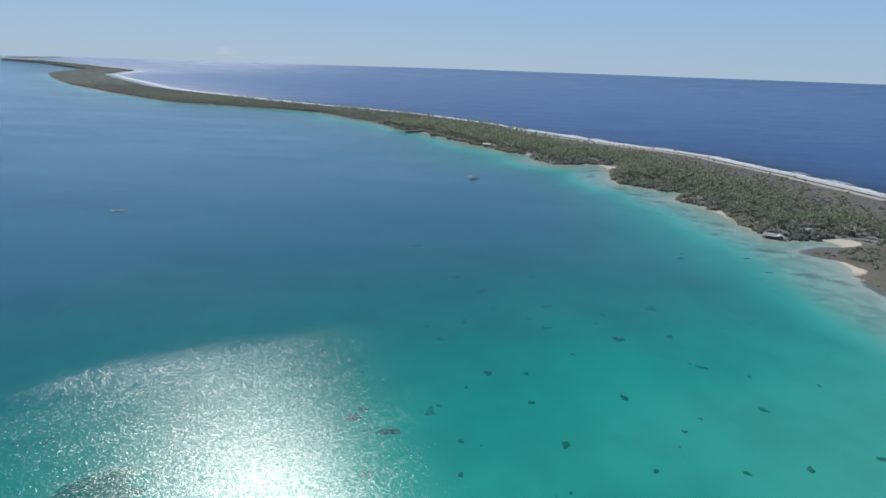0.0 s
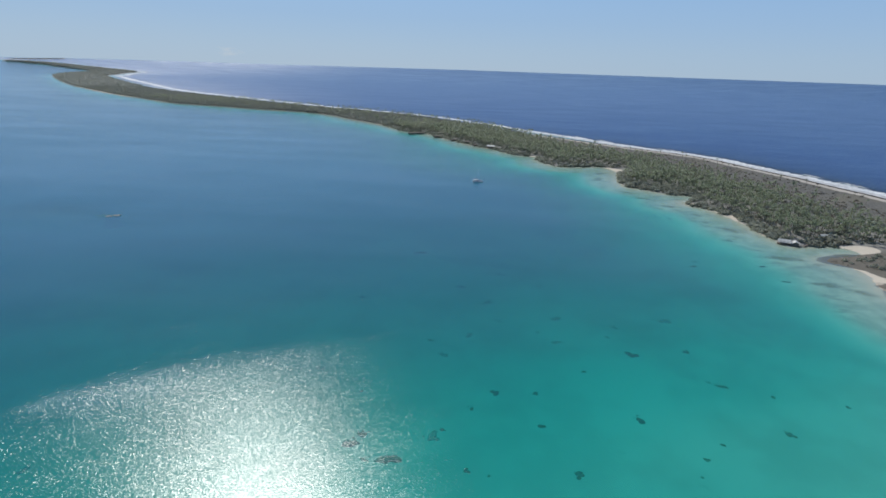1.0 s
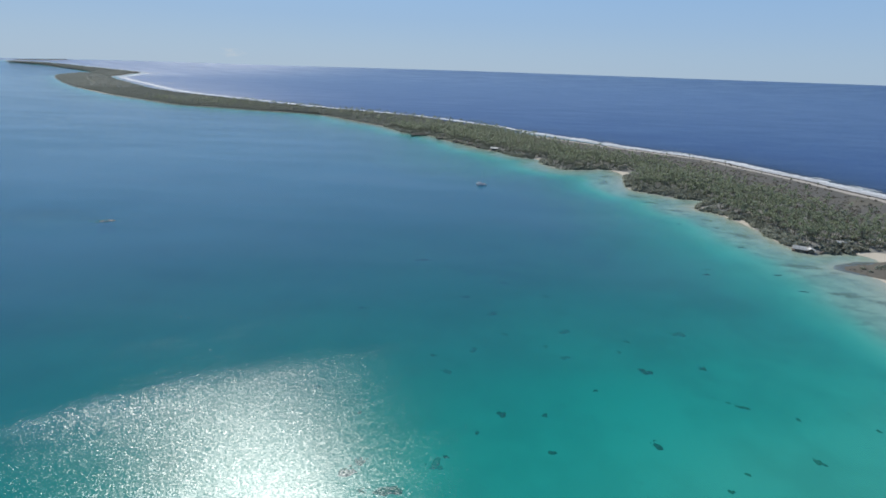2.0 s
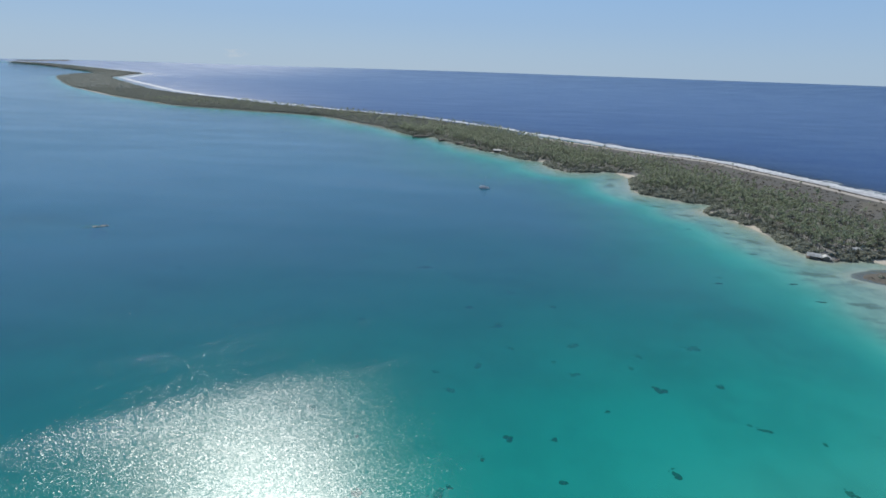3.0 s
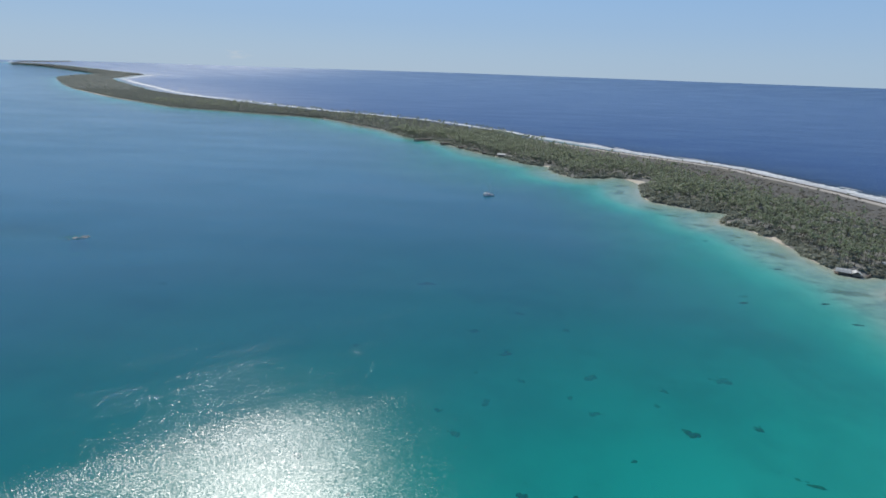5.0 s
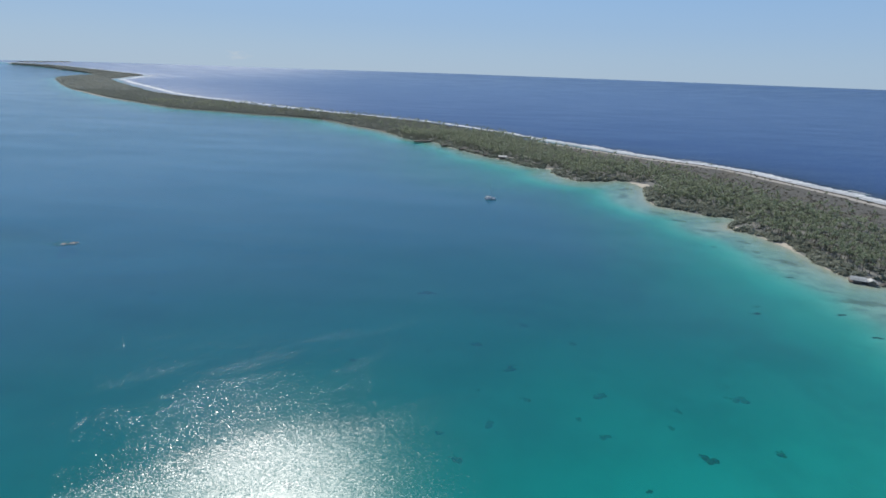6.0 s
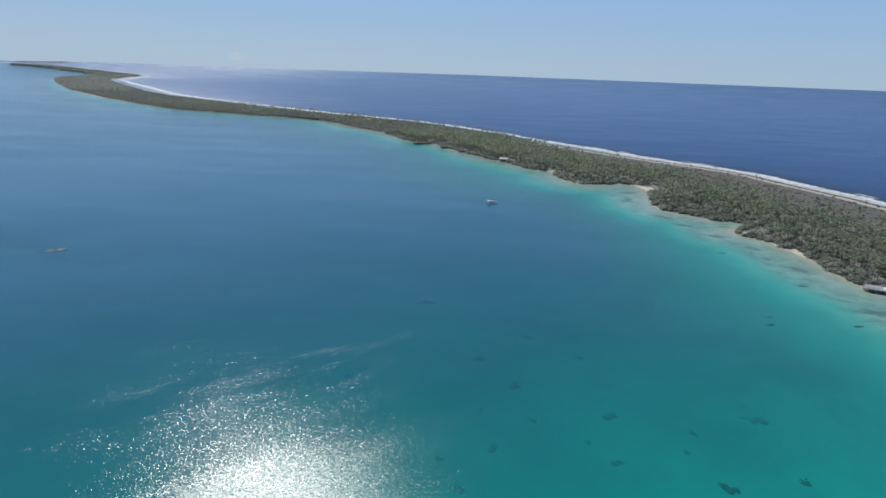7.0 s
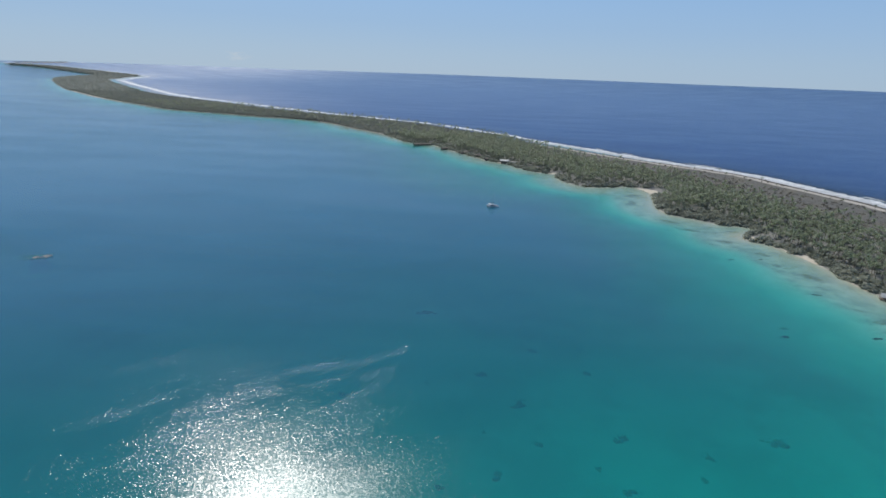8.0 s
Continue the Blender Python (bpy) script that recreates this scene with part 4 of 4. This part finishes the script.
def outcrop(name, x, y, size, tall, material, label, seed, rise=None):
    """A knobbly reef outcrop that stands on the lagoon floor."""
    rng = random.Random(seed)
    bm = bmesh.new()
    for k in range(26):
        a, d = rng.uniform(0, 6.28), rng.random() ** 0.6
        made = bmesh.ops.create_icosphere(bm, subdivisions=2, radius=rng.uniform(0.22, 0.42))
        mid = Vector((d * math.cos(a) * 0.9, d * math.sin(a) * 0.9, 0))
        for q in made["verts"]:
            q.co *= 0.8 + 0.5 * noise.noise(q.co * 5.0 + Vector((seed, k * 2.3, 0)))
            q.co = Vector((q.co.x, q.co.y, q.co.z * 2.2 * tall * rng.uniform(0.9, 1.0))) + mid
    for q in bm.verts:
        q.co = Vector((q.co.x * size[0], q.co.y * size[1], max(q.co.z, -0.3)))
    if rise is not None:
        deep, top = -bed_at(x, y), max(q.co.z for q in bm.verts)
        for q in bm.verts:
            q.co.z = min(q.co.z * 3.5 * (deep + rise) / top, (deep + rise) * (0.93 + 0.07 * rng.random()))
        for q in bm.verts:
            k = 0.12 + 0.88 * max(0.0, q.co.z / (deep + rise)) ** 5
            q.co.x, q.co.y = q.co.x * k, q.co.y * k
    ob = part(name, bm, material)
    ob.matrix_world = pose(x, y, bed_at(x, y), 0, 0, size[2])
    return tagged(ob, label, "reef")


BROWN = plain("brown_coral", (0.38, 0.30, 0.19), (0.54, 0.45, 0.31), 0.7, 0.95, 0.1)
outcrop("patch_reef", -82, 108, (13.0, 8.0, 20), 0.5, BROWN, "broad brown patch reef under the shallow water", 3)
outcrop("reef_outcrop", -222, 357, (6.0, 2.4, 30), 1.8, REEF, "pale coral outcrop awash in the lagoon", 9)


# ---- catamaran at anchor ----
def hull_mesh(length, beam, tall):
    """A slim hull with a raked bow, rounded bilge and flat stern."""
    bm = bmesh.new()
    rings = []
    for k in range(9):
        u = k / 8
        w = beam * (0.82 if u < 0.5 else 0.82 * (1 - ((u - 0.5) / 0.5) ** 2.2) + 0.03)
        x = -length / 2 + length * u
        rake = 0.35 * max(0, u - 0.75) * 4
        ring = []
        for sy, sz in ((-0.5, 1), (-0.52, 0.45), (-0.38, 0.1), (0, -0.08), (0.38, 0.1), (0.52, 0.45), (0.5, 1)):
            ring.append(bm.verts.new((x - rake * (1 - sz), sy * w, sz * tall * (1 + 0.12 * u) - 0.45)))
        rings.append(ring)
    for a, b in zip(rings[:-1], rings[1:]):
        for k in range(6):
            bm.faces.new((a[k], a[k + 1], b[k + 1], b[k]))
        bm.faces.new((a[6], a[0], b[0], b[6]))
    bm.faces.new(rings[0])
    bm.faces.new(rings[-1][::-1])
    bmesh.ops.recalc_face_normals(bm, faces=bm.faces)
    return bm


def catamaran(x, y, turn):
    boat = tagged(new("catamaran"), "white sailing catamaran at anchor with furled sail", "boat")
    for side in (-2.1, 2.1):
        h = part("hull", hull_mesh(10.4, 1.25, 1.55), HULL, boat)
        h.location = (0, side, 0)
        bm = bmesh.new()
        for wx in (-2.2, -0.4, 1.4):
            box(bm, (wx, -0.03, 0.45), (wx + 1.0, 0.03, 0.7), 0.02)
        strip = part("hull_window", bm, GLASS, h, "dark hull window strip")
        strip.location = (0, 0.53 * math.copysign(1, side), 0)
    part("bridge_deck", box(bmesh.new(), (-4.4, -2.0, 0.45), (2.6, 2.0, 1.0), 0.12), HULL, boat)
    bm = bmesh.new()
    box(bm, (-2.6, -1.75, 1.0), (1.5, 1.75, 2.15), 0.25)
    for q in bm.verts:
        if q.co.z > 1.6:
            q.co.x -= 0.5 if q.co.x > 0 else 0.0
            q.co.y *= 0.9
    cabin = part("cabin", bm, HULL, boat)
    bm = box(bmesh.new(), (-2.5, -1.80, 1.35), (1.42, 1.80, 1.78), 0.05)
    part("cabin_window", bm, GLASS, cabin, "dark wraparound cabin window")
    part("hardtop", box(bmesh.new(), (-4.4, -1.8, 2.45), (-2.1, 1.8, 2.57), 0.05), HULL, boat)
    for px, py in ((-4.2, -1.6), (-4.2, 1.6)):
        part("hardtop_post", rod(bmesh.new(), (px, py, 0.95), (px, py, 2.5), 0.05), METAL, boat)
    part("cockpit_seat", box(bmesh.new(), (-4.2, -1.5, 0.95), (-3.5, 1.5, 1.4), 0.06), CANVAS, boat)
    part("trampoline", box(bmesh.new(), (2.6, -1.55, 0.80), (4.4, 1.55, 0.84)), CANVAS, boat)
    part("cross_beam", rod(bmesh.new(), (4.4, -2.1, 0.85), (4.4, 2.1, 0.85), 0.09), METAL, boat)
    mast = part("mast", rod(bmesh.new(), (0.5, 0, 1.8), (0.5, 0, 14.2), 0.11, 0.07), METAL, boat)
    part("spreader", rod(bmesh.new(), (0.5, -0.9, 8.6), (0.5, 0.9, 8.6), 0.03), METAL, mast)
    boom = part("boom", rod(bmesh.new(), (0.4, 0, 3.0), (-4.2, 0, 3.1), 0.09), METAL, boat)
    part("furled_sail", rod(bmesh.new(), (0.3, 0, 3.22), (-4.0, 0, 3.30), 0.20, 0.13), CANVAS, boom, "blue-grey furled mainsail")
    for a, b in (((0.5, 0, 13.9), (4.4, 0, 0.9)), ((0.5, 0, 13.6), (-0.8, 2.1, 1.0)), ((0.5, 0, 13.6), (-0.8, -2.1, 1.0))):
        part("stay", rod(bmesh.new(), a, b, 0.018, None, 5), METAL, boat)
    boat.matrix_world = pose(x, y, 0, 0, 0, turn) @ Matrix.Scale(0.9, 4)
    return boat


catamaran(26.8, 522, 12)


# ---- houses ----
def gable_roof(length, width, rise, eave, over=0.9, thick=0.12):
    """Two roof slopes as thick slabs with sheeting ribs."""
    bm = bmesh.new()
    l2, w2 = length / 2 + over, width / 2 + over
    for s in (-1, 1):
        a = [(-l2, 0, eave + rise), (l2, 0, eave + rise), (l2, s * w2, eave - 0.25), (-l2, s * w2, eave - 0.25)]
        lo = [bm.verts.new(p) for p in a]
        hi = [bm.verts.new((p[0], p[1], p[2] + thick)) for p in a]
        bm.faces.new(lo)
        bm.faces.new(hi[::-1])
        for k in range(4):
            bm.faces.new((lo[k], lo[(k + 1) % 4], hi[(k + 1) % 4], hi[k]))
    bmesh.ops.recalc_face_normals(bm, faces=bm.faces)
    return bm


def house(x, y, turn, length, width, floor, wall, rise, label, stilts=True, z=0.0, veranda=True, roofing=ROOF):
    """A plank house on posts with a sheet-metal roof, door, windows and a veranda."""
    thing = tagged(new("house"), label, "house")
    l2, w2 = length / 2, width / 2
    part("floor_deck", box(bmesh.new(), (-l2 - (1.8 if veranda else 0.2), -w2 - 0.3, floor - 0.22), (l2 + 0.3, w2 + 0.3, floor), 0.03), WOOD, thing)
    t = 0.15
    for name, lo, hi in (("wall", (-l2, -w2, floor), (l2, -w2 + t, floor + wall)), ("wall", (-l2, w2 - t, floor), (l2, w2, floor + wall)),
                         ("wall", (-l2, -w2 + t, floor), (-l2 + t, w2 - t, floor + wall)), ("wall", (l2 - t, -w2 + t, floor), (l2, w2 - t, floor + wall))):
        part(name, box(bmesh.new(), lo, hi), WALL, thing)
    for wx in (-l2 * 0.55, l2 * 0.5):
        w = part("window", box(bmesh.new(), (wx - 0.7, -w2 - 0.04, floor + 0.9), (wx + 0.7, -w2 + 0.02, floor + 1.9), 0.02), WOOD, thing)
        part("pane", box(bmesh.new(), (wx - 0.6, -w2 - 0.06, floor + 1.0), (wx + 0.6, -w2 - 0.045, floor + 1.8)), GLASS, w)
    part("door", box(bmesh.new(), (-0.45, -w2 - 0.05, floor), (0.45, -w2 - 0.003, floor + 2.0), 0.02), WOOD, thing)
    part("roof", gable_roof(length + (1.6 if veranda else 0), width, rise, floor + wall), roofing, thing)
    for k in range(2):
        s = -1 if k else 1
        bm = bmesh.new()
        vs = [bm.verts.new(p) for p in ((s * (l2 - 0.1), -w2, floor + wall), (s * (l2 - 0.1), w2, floor + wall), (s * (l2 - 0.1), 0, floor + wall + rise - 0.05))]
        ws = [bm.verts.new((v.co.x - s * 0.1, v.co.y, v.co.z)) for v in vs]
        bm.faces.new(vs), bm.faces.new(ws[::-1])
        for a in range(3):
            bm.faces.new((vs[a], ws[a], ws[(a + 1) % 3], vs[(a + 1) % 3]))
        bmesh.ops.recalc_face_normals(bm, faces=bm.faces)
        part("gable", bm, WALL, thing)
    if stilts:
        n = max(2, round(length / 3))
        for k in range(n + 1):
            for py in (-w2, 0, w2):
                px = -l2 + length * k / n
                part("post", rod(bmesh.new(), (px, py, floor - 0.2), (px, py, -1.6), 0.13), WOOD, thing)
    thing.matrix_world = pose(x, y, z, 0, 0, turn)
    return thing


def jetty(a, b, width, level, label):
    """A plank jetty on posts from place a to place b."""
    thing = tagged(new("jetty"), label, "jetty")
    a, b = Vector((*a, 0)), Vector((*b, 0))
    ln, turn = (b - a).length, math.degrees(math.atan2(b.y - a.y, b.x - a.x))
    plank = None
    for k in range(int(ln / 0.5)):
        if plank is None:
            plank = part("plank", box(bmesh.new(), (0.02, -width / 2, level - 0.05), (0.46, width / 2, level)), WOOD, thing)
        else:
            one = new("plank", plank.data)
            one.parent, one.location = thing, (0.5 * k, 0, 0)
    for s in (-1, 1):
        part("beam", box(bmesh.new(), (0, s * width * 0.4 - 0.06, level - 0.22), (ln, s * width * 0.4 + 0.06, level - 0.052)), WOOD, thing)
        for k in range(max(2, int(ln / 3)) + 1):
            px = 0.2 + (ln - 0.4) * k / max(2, int(ln / 3))
            part("post", rod(bmesh.new(), (px, s * width * 0.42, level - 0.2), (px, s * width * 0.42, -1.4), 0.09), WOOD, thing)
    thing.matrix_world = pose(a.x, a.y, 0, 0, 0, turn)
    return thing


house(217.6, 352.4, -28, 4.0, 3.8, 0.5, 1.5, 1.3, "plank house on posts with a weathered pale roof at the water")
house(223.2, 349.6, 66, 3.4, 3.4, 0.3, 1.5, 1.1, "smaller boathouse on posts with a pale roof, by the jetty", veranda=False)
jetty((227.0, 347.0), (235.5, 353.0), 1.5, 0.8, "grey plank jetty running from the boathouse to the beach")
house(253.5, 366, 4, 8.4, 3.6, 0.2, 1.5, 0.6, "low hut with a pale sheet roof among the palms", False, 1.6, False)
house(54.5, 755, -12, 7.0, 5.0, 1.2, 2.2, 1.2, "plank house on posts with a pale roof by the far shore")
house(24, 797, -10, 5.0, 4.0, 1.0, 2.0, 1.0, "small dark shed on posts at the far shore", True, 0.0, False, WOOD)
for x, y, turn, ln in ((-55, 893, 30, 26.0), (-20, 858, 40, 14.0), (8, 825, 30, 17.0), (37, 777, 28, 12.0)):
    house(x, y, turn, ln, 3.2, 0.7, 1.7, 0.5, "long low dark plank shed on posts at the far shore", True, 0.0, False, WOOD)


# ---- fallen palms behind the beach ----
def fallen_trunk(x, y, turn, length, seed):
    """A dead palm trunk lying on the ground: tapered, slightly bent, with its swollen foot."""
    rng = random.Random(seed)
    bm = bmesh.new()
    pts = [Vector((length * u, 0.5 * math.sin(2.6 * u + seed), 0.16 + 0.10 * rng.random())) for u in (0, 0.25, 0.5, 0.75, 1.0)]
    for k, (a, b) in enumerate(zip(pts[:-1], pts[1:])):
        rod(bm, a, b, 0.26 - 0.03 * k, 0.23 - 0.03 * k, 6)
    ob = part("fallen_trunk", bm, DEAD_WOOD)
    p = np.array([float(x)]), np.array([float(y)])
    ob.matrix_world = pose(x, y, float(ground_height(*p, survey(*p))[0]), 0, 0, turn)
    return tagged(ob, "pale dead palm trunk lying behind the beach", "tree trunk", "fallen palm trunks")


DEAD_WOOD = plain("bleached_wood", (0.42, 0.39, 0.34), (0.60, 0.56, 0.50), 2.0, 0.9)
for k, (x, y, turn, length) in enumerate(((268, 362, 8, 9), (274, 366, -12, 8), (279, 362, 20, 10), (284, 368, -5, 8), (290, 360, 14, 9), (292, 371, -20, 7), (282, 356, 4, 9), (272, 358, -28, 7), (296, 365, 30, 8), (288, 375, 10, 8))):
    fallen_trunk(x, y, turn, length, k)


# ---- the farthest islet ----
def far_islet(a, b, half):
    """A low strip of pale sand under a thin line of trees, out at the horizon."""
    rng = np.random.default_rng(77)
    u = np.linspace(0, 1, 60)
    cx, cy = a[0] + (b[0] - a[0]) * u, a[1] + (b[1] - a[1]) * u
    ln = math.hypot(b[0] - a[0], b[1] - a[1])
    nx, ny = -(b[1] - a[1]) / ln, (b[0] - a[0]) / ln
    v, f = [], []
    for k, (s, h) in enumerate(((-1.0, -0.4), (-0.7, 0.3), (0.0, 0.7), (0.7, 0.3), (1.0, -0.4))):
        w = half * np.sin(math.pi * np.clip(u, 0.02, 0.98)) ** 0.4 * rng.uniform(0.85, 1.1, 60)
        x, y = cx + nx * s * w, cy + ny * s * w
        v.append(np.stack([x, y, rim(x, y) + h], 1))
    for k in range(4):
        f += [(k * 60 + i, k * 60 + i + 1, (k + 1) * 60 + i + 1, (k + 1) * 60 + i) for i in range(59)]
    tagged(link_mesh("far_islet", np.concatenate(v), f, REEF, None, True), "long low sandy islet far off at the horizon", "islet")
    q = rng.random((260, 2))
    x = a[0] + (b[0] - a[0]) * (0.03 + 0.94 * q[:, 0]) + nx * half * (0.2 + 0.5 * q[:, 1])
    y = a[1] + (b[1] - a[1]) * (0.03 + 0.94 * q[:, 0]) + ny * half * (0.2 + 0.5 * q[:, 1])
    places = placed(np.stack([x, y, rim(x, y) + 0.6], 1), rng, (4.2, 6.0), (0.5, 0.7))
    scatter_mesh("islet_trees", trees, places, HAZIEST_LEAVES, "thin line of trees on the far islet, coloured pale by haze", "trees")


far_islet((-2975, 3850), (-2760, 4085), 14)
